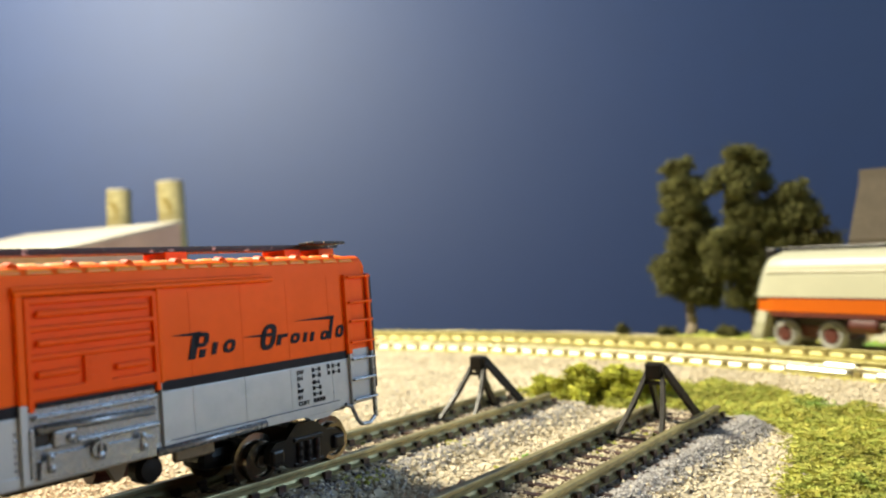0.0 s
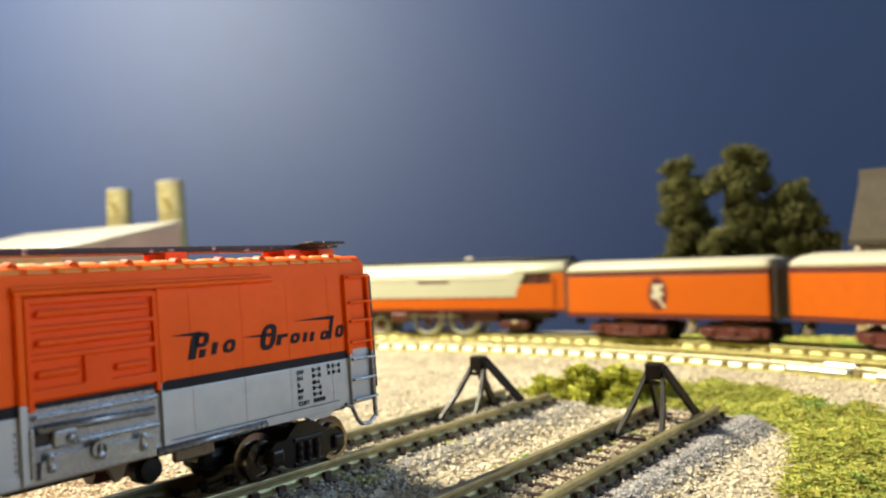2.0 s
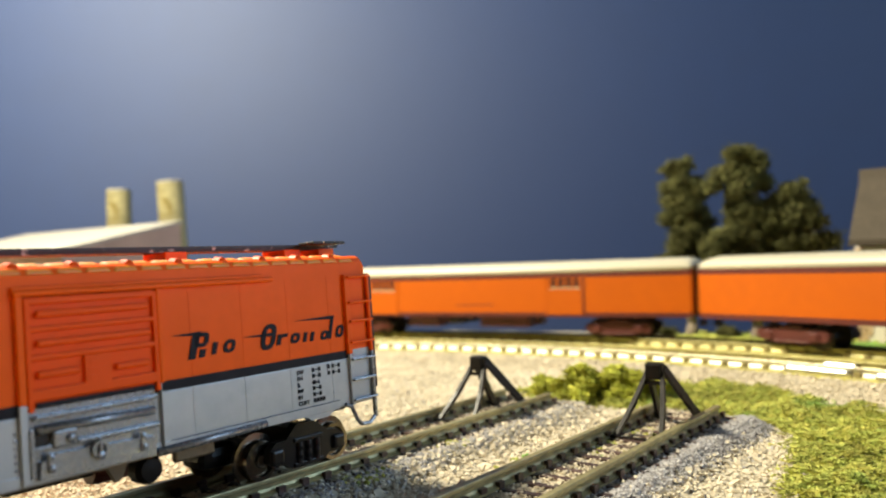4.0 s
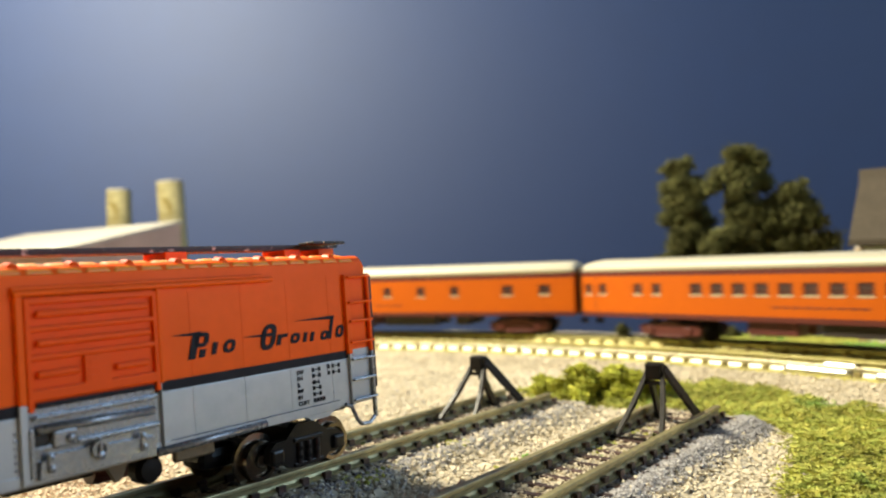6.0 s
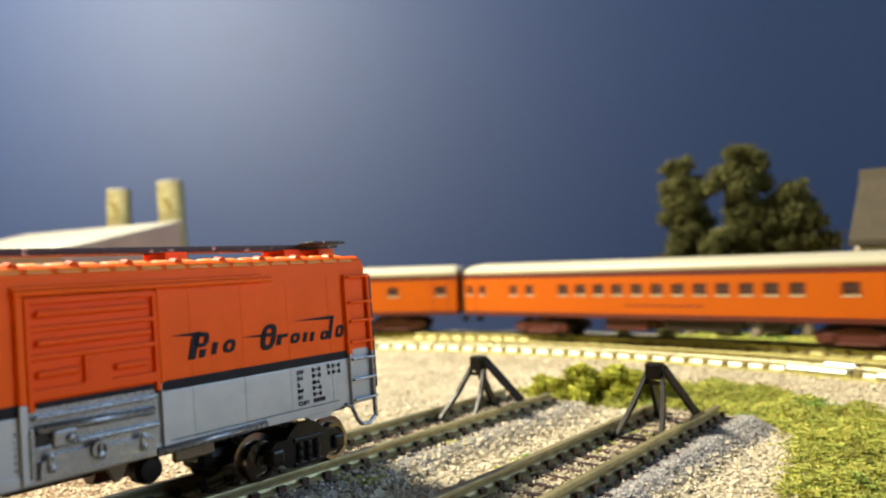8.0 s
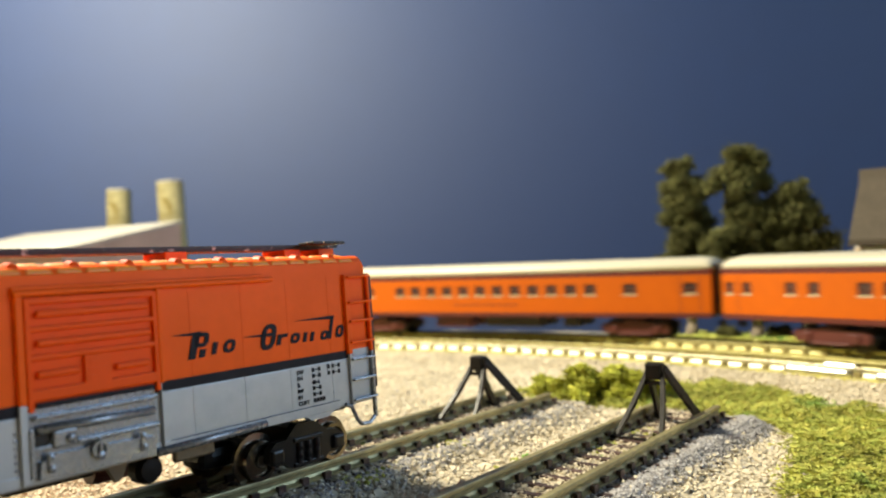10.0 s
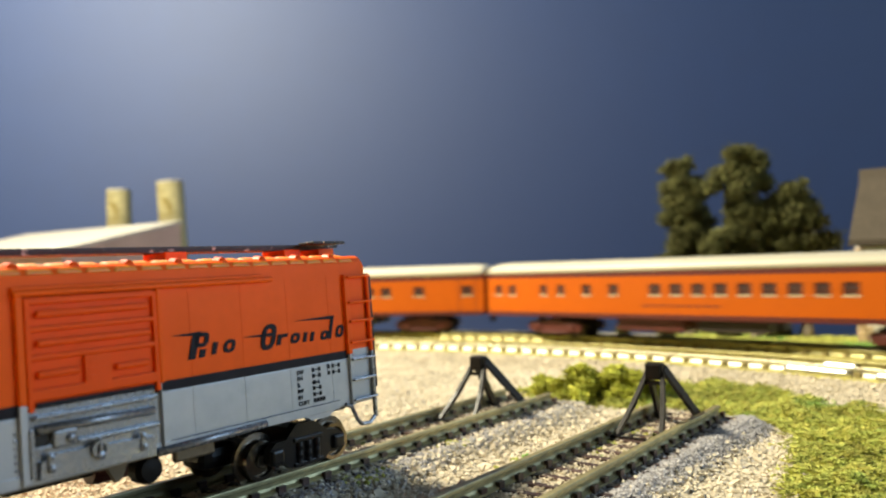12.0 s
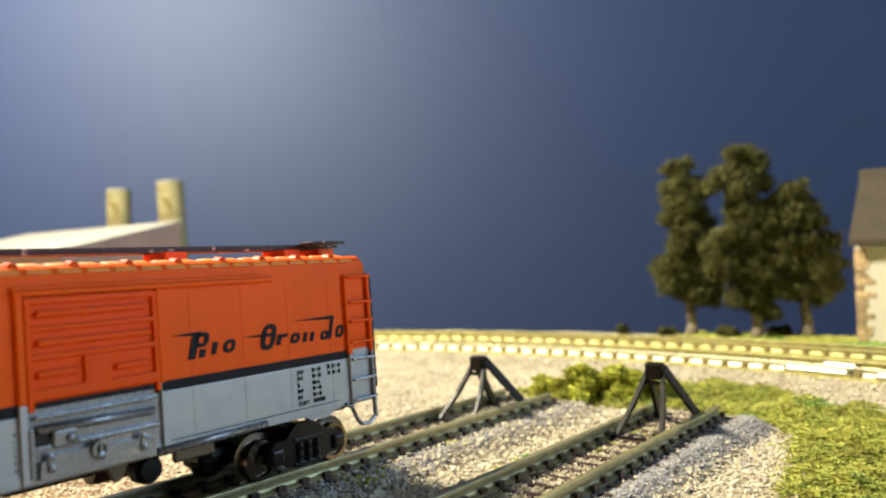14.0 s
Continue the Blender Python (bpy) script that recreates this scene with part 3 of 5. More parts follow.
            part("side_frame", loft(B(), [[(u, yy, z) for u, z in prof] for yy in (y0, y1)]), BLACK, truck)
            for u in (-5.0, 5.0):
                part("journal_box", box(B(), u - 0.95, u + 0.95, *sorted((sy * 7.0, sy * 7.75)), 1.9, 3.7, 0.35), BLACK, truck)
            bm = box(B(), -2.3, 2.3, *sorted((sy * 7.1, sy * 7.5)), 1.0, 1.5, 0.1)
            box(bm, -2.3, 2.3, *sorted((sy * 7.1, sy * 7.5)), 3.9, 4.4, 0.1)
            part("spring_plank", bm, BLACK, truck)
            for u in (-1.4, 0, 1.4):
                part("spring", lathe(B(), [(0.01, 1.4), (0.5, 1.4), (0.42, 1.9), (0.5, 2.4), (0.42, 2.9), (0.5, 3.4), (0.42, 3.9), (0.01, 4)], 10, "Z", (u, sy * 7.2, 0)), BLACK, truck)
            for u in (-5.9, 5.9):
                wheel(truck, u, 2.4, sy * 4.9, BLACK_STEEL)
        for u in (-5.9, 5.9):
            part("axle", rod(B(), (u, -6, 2.4), (u, 6, 2.4), 0.7), STEEL, truck)
    return car, W


ROWS = [0.5 * i for i in range(29)]


def head(t):
    """Where the gap behind the engine stands along the curve at t seconds, in millimetres."""
    u = t / 14
    return 130.62 + 963.53 * u + 1346.02 * u ** 2 - 3003.41 * u ** 3 + 3753.81 * u ** 4 - 1636.57 * u ** 5


def on_loop(s, pivot):
    """The pose of a stiff car whose middle is at s along the far track, with pivots that far from it."""
    th = s / R_FAR
    r = math.sqrt(R_FAR ** 2 - pivot ** 2)
    return P(LOOP[0] + r * math.cos(th), LOOP[1] + r * math.sin(th), Z_LOOP, 0, 0, math.degrees(th) + 90)


TRAIN = []          # (thing, offset of its middle from the gap behind the engine, pivot)


# ---- stub ends ----
def bumper(a, mid, label):
    x, y = yard(a, mid)
    t = thing("track_bumper", P(x, y, 0, 0, 0, SIDING_YAW), label, "bumper", "track bumpers")
    part("head", box(B(), -1.0, 0.6, -1.4, 1.4, 5.9, 8.5, 0.3), BROWN_BLACK, t)
    part("buffer_plate", box(B(), -1.3, -0.9, -1.2, 1.2, 6.0, 8.3, 0.15), BROWN_BLACK, t)
    part("crossbar", rod(B(), (-0.8, -1.9, 5.4), (-0.8, 1.9, 5.4), 0.35), BROWN_BLACK, t)
    for s in (-1, 1):
        for nm, pts, w, h in (("front_leg", [(-0.3, 1.2, 6.9), (-1.3, 1.6, 5.3), (-3.4, 2.4, 2.3), (-7.5, 3.5, -1.9)], 0.32, 0.4),
                              ("rear_brace", [(0.1, 1.2, 7.7), (3.2, 1.9, 4.7), (9.6, 3.5, -1.7)], 0.34, 0.72)):
            secs = []
            for px, py, pz in pts:
                k = 1 if nm == "front_leg" else -1
                secs.append([(px - h * 0.8, s * py - w, pz + k * h * 0.55), (px + h * 0.8, s * py - w, pz - k * h * 0.55), (px + h * 0.8, s * py + w, pz - k * h * 0.55), (px - h * 0.8, s * py + w, pz + k * h * 0.55)])
            part(nm, loft(B(), secs), BROWN_BLACK, t)
        part("foot", box(B(), -8.4, -6.9, s * 3.5 - 0.6, s * 3.5 + 0.6, -2.2, -1.5, 0.15), BROWN_BLACK, t)
        part("foot", box(B(), 9.0, 10.6, s * 3.5 - 0.6, s * 3.5 + 0.6, -2.2, -1.3, 0.15), BROWN_BLACK, t)
    part("tie_bar", box(B(), -8.1, -7.3, -3.4, 3.4, -2.1, -1.7, 0.1), BROWN_BLACK, t)
    return t


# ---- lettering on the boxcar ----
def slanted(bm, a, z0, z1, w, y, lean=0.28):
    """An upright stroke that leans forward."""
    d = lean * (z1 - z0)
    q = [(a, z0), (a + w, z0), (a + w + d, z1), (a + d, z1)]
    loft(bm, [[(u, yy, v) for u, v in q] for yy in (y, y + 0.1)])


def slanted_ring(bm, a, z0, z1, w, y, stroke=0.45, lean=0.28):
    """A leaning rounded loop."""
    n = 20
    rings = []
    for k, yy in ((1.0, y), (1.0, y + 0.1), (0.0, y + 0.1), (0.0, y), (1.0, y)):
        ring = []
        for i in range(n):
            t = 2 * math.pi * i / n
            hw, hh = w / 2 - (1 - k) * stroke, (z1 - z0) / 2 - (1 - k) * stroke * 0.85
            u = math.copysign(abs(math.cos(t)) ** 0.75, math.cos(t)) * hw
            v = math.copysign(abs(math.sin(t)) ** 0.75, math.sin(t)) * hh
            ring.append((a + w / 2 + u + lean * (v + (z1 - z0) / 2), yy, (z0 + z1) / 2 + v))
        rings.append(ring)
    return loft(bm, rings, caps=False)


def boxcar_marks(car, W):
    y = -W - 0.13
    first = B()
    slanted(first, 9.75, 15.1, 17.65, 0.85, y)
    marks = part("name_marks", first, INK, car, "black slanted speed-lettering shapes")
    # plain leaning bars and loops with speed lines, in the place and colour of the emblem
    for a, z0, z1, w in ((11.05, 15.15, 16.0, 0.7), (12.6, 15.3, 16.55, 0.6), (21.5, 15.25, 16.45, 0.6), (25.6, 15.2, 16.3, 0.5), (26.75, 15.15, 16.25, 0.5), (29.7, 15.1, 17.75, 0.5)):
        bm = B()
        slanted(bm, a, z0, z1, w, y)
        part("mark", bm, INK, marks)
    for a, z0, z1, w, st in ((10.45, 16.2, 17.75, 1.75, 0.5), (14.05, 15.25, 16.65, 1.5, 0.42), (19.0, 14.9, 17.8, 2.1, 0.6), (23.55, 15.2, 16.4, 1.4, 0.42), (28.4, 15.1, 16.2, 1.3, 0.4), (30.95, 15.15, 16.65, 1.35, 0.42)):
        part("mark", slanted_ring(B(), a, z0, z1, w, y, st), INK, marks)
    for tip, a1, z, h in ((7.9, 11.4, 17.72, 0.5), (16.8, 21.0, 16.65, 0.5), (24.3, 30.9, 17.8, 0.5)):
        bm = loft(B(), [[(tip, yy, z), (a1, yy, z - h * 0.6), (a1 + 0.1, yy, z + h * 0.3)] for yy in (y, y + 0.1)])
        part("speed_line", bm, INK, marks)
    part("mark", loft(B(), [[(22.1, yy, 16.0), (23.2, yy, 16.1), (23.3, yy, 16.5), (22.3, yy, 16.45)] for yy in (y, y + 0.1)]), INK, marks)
    data = part("data_marks", box(B(), 29.3, 29.6, y + 0.03, y + 0.13, 11.65, 12.1), INK, car, "small black dimensional data")
    for i, word in enumerate(("EW", "EH", "IL", "IW", "IH", "CUFT")):
        z = 11.72 - 0.73 * i
        for txt, a in ((word, 24.3),) + ((("40-6", 26.6),) if word == "IL" else ()):
            cu = bpy.data.curves.new("text", "FONT")
            cu.body, cu.size, cu.extrude, cu.offset = txt, 0.0007, 0.00003, 0.000012
            tmp = new("text", cu)
            me = bpy.data.meshes.new_from_object(tmp.evaluated_get(bpy.context.evaluated_depsgraph_get()))
            bpy.data.objects.remove(tmp)
            me.materials.clear()
            me.materials.append(INK)
            ob = new("data_text", me)
            ob.parent = data
            ob.matrix_basis = P(a, -W - 0.07, z - 0.28, 90, 0, 0)
        if word != "IL":
            for k in range(4 if word == "CUFT" else 3):
                thin = k == 1 and word != "CUFT"
                u = 26.75 + k * 0.5
                part("data_bar", box(B(), u, u + 0.34, y + 0.02, y + 0.12, z - (0.06 if thin else 0.24), z + (0.05 if thin else 0.24)), INK, data)
        if i < 2:
            for k, (lo, hi) in enumerate(((-0.24, 0.24), (-0.24, 0.24), (-0.06, 0.05), (-0.24, 0.24))):
                u = 29.35 + k * 0.5 + (0.25 if k else 0)
                part("data_bar", box(B(), u, u + 0.34, y + 0.02, y + 0.12, z + lo + 0.03, z + hi + 0.03), INK, data)
    part("lower_seam", box(B(), 7.2, 31.0, -W - 0.17, -W - 0.12, 7.36, 7.44), INK, car)


# ---- the passenger train ----
def coach_roof(bm, x0, x1, z0=20.7, z1=24.45, w=9.35, ends=3.0):
    n = 12
    secs = []
    for x, k in ((x0, 0.72), (x0 + ends * 0.3, 0.9), (x0 + ends, 1.0), (x1 - ends, 1.0), (x1 - ends * 0.3, 0.9), (x1, 0.72)):
        ring = []
        for i in range(n + 1):
            t = math.pi * i / n
            ring.append((x, w * math.cos(t) * (0.97 if k < 1 else 1), z0 + (z1 - z0) * k * math.sin(t) ** 0.62))
        secs.append(ring)
    return loft(bm, secs)


def car_truck(parent, x, wheels=(-6.6, 6.6), r=2.75, frame_len=10.5):
    tr = part("truck", box(B(), -3, 3, -5.5, 5.5, 3.6, 6.0, 0.2), UNDER, parent, "brown-red truck with dark wheels", m=P(x, 0, 0))
    for s in (-1, 1):
        prof = [(-frame_len, 3.9), (-frame_len + 1, 4.8), (-3.5, 5.0), (-2.5, 5.6), (2.5, 5.6), (3.5, 5.0), (frame_len - 1, 4.8), (frame_len, 3.9), (frame_len - 0.6, 1.8), (frame_len - 3, 1.6), (3.5, 1.0), (-3.5, 1.0), (-frame_len + 3, 1.6), (-frame_len + 0.6, 1.8)]
        bm = loft(B(), [[(a, s * yy, z) for a, z in prof] for yy in (6.2, 7.3)])
        part("side_frame", bm, BROWN_RED, tr)
        for a in wheels:
            part("journal_box", box(B(), a - 1.2, a + 1.2, *sorted((s * 7.1, s * 7.9)), 1.8, 4.1, 0.2), BROWN_RED, tr)
            wheel(tr, a, r, s * 4.9, UNDER)
        part("equalizer", rod(B(), (-5, s * 7.6, 1.5), (5, s * 7.6, 1.5), 0.35), BROWN_RED, tr)
    for a in wheels:
        part("axle", rod(B(), (a, -5.5, r), (a, 5.5, r), 0.7), UNDER, tr)
    return tr


def coach_side(t, L, sy, windows, z0=8.05, z1=19.25, zw0=13.3, zw1=16.95, x1=None):
    """One side wall of strips and piers round real window openings. windows: (middle, width)."""
    lo, hi = (-L / 2 if x1 is None else x1), L / 2
    y0, y1 = sorted((sy * 8.6, sy * 9.3))
    side = part("side", box(B(), lo, hi, y0, y1, z0, zw0), TRAIN_ORANGE, t, "orange side")
    part("upper_side", box(B(), lo, hi, y0, y1, zw1, z1), TRAIN_ORANGE, side)
    edge = lo
    for mid, w in sorted(windows):
        part("pier", box(B(), edge, mid - w / 2, y0, y1, zw0, zw1), TRAIN_ORANGE, side)
        edge = mid + w / 2
    part("pier", box(B(), edge, hi, y0, y1, zw0, zw1), TRAIN_ORANGE, side)
    for mid, w in windows:
        ya, yb = sorted((sy * 8.75, sy * 8.95))
        win = part("window", box(B(), mid - w / 2, mid + w / 2, ya, yb, zw0 + 0.45, zw1), GLASS, t, "dusky window with a pale sill")
        ya, yb = sorted((sy * 8.7, sy * 9.42))
        part("sill", box(B(), mid - w / 2, mid + w / 2, ya, yb, zw0, zw0 + 0.5), TAN, win)
        ya, yb = sorted((sy * 8.9, sy * 9.1))
        part("mullion", box(B(), mid - w / 2, mid + w / 2, ya, yb, 15.5, 15.75), UNDER, win)
    return side


def coach_common(t, L, trucks, boxes, front_vestibule=True, rear_vestibule=True, marks=(-13.5, 11.5)):
    part("roof", coach_roof(B(), -L / 2, L / 2), CREAM, t, "cream rounded roof", smooth=True)
    part("floor", box(B(), -L / 2 + 0.5, L / 2 - 0.5, -8.6, 8.6, 6.6, 7.4), UNDER, t)
    part("interior", box(B(), -L / 2 + 4, L / 2 - 4, -0.5, 0.5, 7.4, 20.5), UNDER, t)
    for sy in (-1, 1):
        y0, y1 = sorted((sy * 8.5, sy * 9.34))
        part("letter_board", box(B(), -L / 2, L / 2, y0, y1, 19.25, 20.75), MAROON, t, "maroon band under the roof")
        y0, y1 = sorted((sy * 8.4, sy * 9.32))
        part("skirt", box(B(), -L / 2, L / 2, y0, y1, 6.7, 8.1), MAROON, t, "dark lower skirt")
        if marks:
            y0, y1 = sorted((sy * 9.28, sy * 9.34))
            n = 9
            for i in range(n):
                a = marks[0] + (marks[1] - marks[0]) * i / n
                part("lettering_bar", box(B(), a, a + (marks[1] - marks[0]) / n * 0.8, y0, y1, 10.35, 10.85), MAROON, t)
    for ex, on in ((1, front_vestibule), (-1, rear_vestibule)):
        if on:
            a = ex * L / 2
            part("end_wall", box(B(), *sorted((a, a - ex * 0.8)), -8.6, 8.6, 7.3, 20.9), TRAIN_ORANGE, t)
            part("diaphragm", box(B(), *sorted((a, a + ex * 2.6)), -6.0, 6.0, 7.5, 22.5, 0.4), UNDER, t, "black end diaphragm")
            part("coupler", rod(B(), (a, 0, 4.6), (a + ex * 2.0, 0, 4.6), 1.0), UNDER, t)
    for x in trucks:
        car_truck(t, x)
    for x0, x1, z, mt in boxes:
        for s in (-1, 1):
            y0, y1 = sorted((s * 2.0, s * 7.6))
            part("equipment_box", box(B(), x0, x1, y0, y1, z, 6.6, 0.25), mt, t)


COACH_BOXES = ((5, 19, 3.0, BROWN_RED), (-21, -1, 3.4, UNDER), (-34, -29, 3.6, UNDER))


def coach(label, group="orange passenger coaches"):
    t = thing("passenger_coach", P(0, 0), label, "passenger car", group)
    L = 151.0
    wins = [(72.8, 2.6), (67.0, 2.9), (53.3, 3.2), (46.6, 3.2)] + [(33.2 - 6.55 * i, 3.9) for i in range(12)] + [(-51.5, 4.2), (-69.5, 4.2)]
    for sy in (-1, 1):
        coach_side(t, L, sy, wins)
    coach_common(t, L, (44, -52), COACH_BOXES)
    for sy in (-1, 1):
        y0, y1 = sorted((sy * 9.28, sy * 9.36))
        for a in (69.9, -72.4, -66.6):
            part("door_edge", box(B(), a - 0.12, a + 0.12, y0, y1, 7.3, 19.0), MAROON, t)
    return t


def lounge_car():
    t = thing("lounge_car", P(0, 0), "orange passenger car with six small windows and cream roof", "passenger car", "orange passenger coaches")
    L = 143.5
    wins = [(10.0, 3.1), (-3.1, 3.1), (-16.5, 3.1), (-29.4, 3.2), (-48.8, 4.0), (-61.7, 4.0)]
    for sy in (-1, 1):
        coach_side(t, L, sy, wins)
    coach_common(t, L, (44, -52), COACH_BOXES, marks=(-9, 2))
    return t


def express_car():
    t = thing("express_car", P(0, 0), "orange baggage express car with barred door windows", "baggage car")
    L = 146.6
    for sy in (-1, 1):
        wins = [(36.8 + k * 2.6, 1.9) for k in (-1.5, -0.5, 0.5, 1.5)] + [(-33.8 + k * 2.6, 1.9) for k in (-1.5, -0.5, 0.5, 1.5)]
        coach_side(t, L, sy, wins, zw0=15.6, zw1=19.0)
        for a in (36.8, -33.8):
            for e in (-6.2, 6.2):
                y0, y1 = sorted((sy * 9.28, sy * 9.5))
                part("door_post", box(B(), a + e - 0.3, a + e + 0.3, y0, y1, 7.3, 19.0), MAROON if e < 0 and a < 0 else TRAIN_ORANGE, t)
            y0, y1 = sorted((sy * 9.25, sy * 9.42))
            part("baggage_door", box(B(), a - 5.8, a + 5.8, y0, y1, 7.5, 15.2, 0.08), TRAIN_ORANGE, t)
    coach_common(t, L, (46, -50), ((14, 27, 3.2, BROWN_RED), (-20, -2, 3.2, BROWN_RED), (6, 10, 4.0, UNDER)), marks=(-8, 6))
    return t


def observation_car():
    t = thing("observation_car", P(0, 0), "orange observation car with sloping beaver-tail end", "passenger car")
    L, cut = 140.6, -62.0
    wins = [(65.4, 3.0), (59.4, 3.0), (46.2, 3.0), (39.4, 3.0), (29.6, 3.4), (19.9, 3.4)] + [(6.0 - 6.6 * i, 3.9) for i in range(9)] + [(-59.2, 3.4)]
    for sy in (-1, 1):
        side = coach_side(t, L, sy, wins[:-1] + [(-58.4, 3.4)], x1=cut)
    n = 12
    # roof runs level, then drops over the tail
    secs = []
    squeeze = lambda v: v if v > -63 else -63 + (v + 63) * 0.76
    for x, z, w, z0 in ((70.3, 23.7, 9.1, 20.7), (69.5, 24.1, 9.3, 20.7), (67.5, 24.45, 9.35, 20.7), (cut, 24.45, 9.35, 20.7), (-64.5, 24.2, 9.25, 20.8), (-67.5, 23.4, 9.0, 20.4), (-70.5, 21.9, 8.6, 19.6), (-73.5, 20.0, 8.0, 18.6)):
        x = squeeze(x)
        secs.append([(x, w * math.cos(math.pi * i / n), z0 + (z - z0) * math.sin(math.pi * i / n) ** 0.62) for i in range(n + 1)])
    part("roof", loft(B(), secs), CREAM, t, "cream roof dropping over the tail", smooth=True)
    secs = []
    for x, w, top in ((cut, 9.3, 20.9), (-66, 9.15, 20.7), (-69, 8.8, 20.1), (-71.5, 8.4, 19.2), (-73.5, 7.9, 17.9), (-75.5, 7.1, 15.0), (-78, 6.0, 11.2), (-81, 4.6, 8.3)):
        x = squeeze(x)
        secs.append([(x, w * math.cos(a) if abs(math.cos(a)) < 0.98 else w * math.copysign(1, math.cos(a)), z) for a, z in ((0, 7.7), (0, top - (top - 7.7) * 0.15), (0.5, top), (math.pi / 2, top + 0.2), (math.pi - 0.5, top), (math.pi, top - (top - 7.7) * 0.15), (math.pi, 7.7))])
    tail = part("tail", loft(B(), secs), TRAIN_ORANGE, t, "orange sloping tail", smooth=False)
    part("tail_skirt", loft(B(), [[(cut, -9.3, 6.3), (cut, 9.3, 6.3), (cut, 9.3, 8.0), (cut, -9.3, 8.0)], [(-72.5, -7.4, 5.4), (-72.5, 7.4, 5.4), (-72.5, 7.4, 7.3), (-72.5, -7.4, 7.3)], [(-80, -3.2, 4.8), (-80, 3.2, 4.8), (-80, 3.2, 6.8), (-80, -3.2, 6.8)]]), UNDER, t)
    for s in (-1, 1):
        part("tail_window", box(B(), -67.2, -63.8, *sorted((s * 9.0, s * 9.3)), 13.7, 17.1, 0.1), GLASS, t)
        part("tail_sill", box(B(), -67.2, -63.8, *sorted((s * 9.0, s * 9.42)), 13.2, 13.7), TAN, t)
        part("tail_band", box(B(), -69.8, cut, *sorted((s * 8.75, s * 9.3)), 19.2, 20.7), MAROON, t)
        part("fin", box(B(), -74.0, -71.7, *sorted((s * 3.4, s * 5.6)), 14.0, 15.2, 0.2), TRAIN_ORANGE, t)
    part("floor", box(B(), cut, 69.9, -8.6, 8.6, 6.6, 7.4), UNDER, t)
    part("interior", box(B(), cut, 66, -0.5, 0.5, 7.4, 20.5), UNDER, t)
    for sy in (-1, 1):
        part("letter_board", box(B(), cut, 70.3, *sorted((sy * 8.5, sy * 9.34)), 19.25, 20.75), MAROON, t)
        part("skirt", box(B(), cut, 70.3, *sorted((sy * 8.4, sy * 9.32)), 6.7, 8.1), MAROON, t)
        for i in range(9):
            a = -13.5 + 2.7 * i
            part("lettering_bar", box(B(), a, a + 2.2, *sorted((sy * 9.28, sy * 9.34)), 10.35, 10.85), MAROON, t)
    part("end_wall", box(B(), 69.5, 70.3, -8.6, 8.6, 7.3, 20.9), TRAIN_ORANGE, t)
    part("diaphragm", box(B(), 70.3, 72.5, -4, 4, 7.5, 21.5, 0.4), UNDER, t)
    for x in (44, -60):
        car_truck(t, x)
    for x0, x1, z, mt in ((-2, 20, 3.0, BROWN_RED), (-26, -6, 3.4, UNDER)):
        for s in (-1, 1):
            part("equipment_box", box(B(), x0, x1, *sorted((s * 2.0, s * 7.6)), z, 6.6, 0.25), mt, t)
    return t


def tender():
    t = thing("tender", P(0, 0), "orange tender with cream top and dark oval emblem", "tender")
    L = 64.0
    part("roof", coach_roof(B(), -L / 2, L / 2, 20.6, 24.1, 9.1, 2.5), CREAM, t, "cream rounded top", smooth=True)
    part("body", box(B(), -L / 2, L / 2, -8.9, 8.9, 7.9, 19.3, 0.25), TRAIN_ORANGE, t, "orange side")
    part("band", box(B(), -L / 2, L / 2, -8.95, 8.95, 19.3, 20.65), MAROON, t, "maroon band")
    part("skirt", box(B(), -L / 2, L / 2, -8.8, 8.8, 6.6, 7.95), MAROON, t)
    for s in (-1, 1):
        ring = [(0.4 + 3.0 * math.cos(2 * math.pi * i / 28), 13.9 + 4.9 * math.sin(2 * math.pi * i / 28)) for i in range(28)]
        em = part("emblem", loft(B(), [[(a, s * yy, z) for a, z in ring] for yy in (8.88, 9.0)]), MAROON, t, "dark maroon oval emblem with a pale figure shape")
        blob = [(-3.6, 10.0), (-2.4, 9.8), (-0.6, 11.8), (0.8, 12.4), (3.3, 12.7), (2.6, 13.6), (1.6, 14.0), (2.2, 15.4), (1.7, 17.0), (0.6, 16.6), (-2.6, 16.8), (-2.4, 15.8), (-0.9, 15.3), (-2.7, 13.8), (-2.2, 13.0), (-0.6, 13.3), (-1.6, 12.0)]
        part("emblem_figure", loft(B(), [[(0.4 + a * 0.72, s * yy, z) for a, z in blob] for yy in (8.98, 9.06)]), CREAM, em)
    for ex in (-1, 1):
        a = ex * L / 2
        part("end_diaphragm", box(B(), *sorted((a, a + ex * 2.0)), -8.0, 8.0, 6.8, 23.2, 0.5), UNDER, t, "black end")
        part("coupler", rod(B(), (a, 0, 4.6), (a + ex * 2.6, 0, 4.6), 1.0), UNDER, t)
    car_truck(t, 12, (-9.5, -3.2, 3.2, 9.5), 2.5, 13)
    car_truck(t, -21, (-6.5, 0, 6.5), 2.5, 10)
    return t


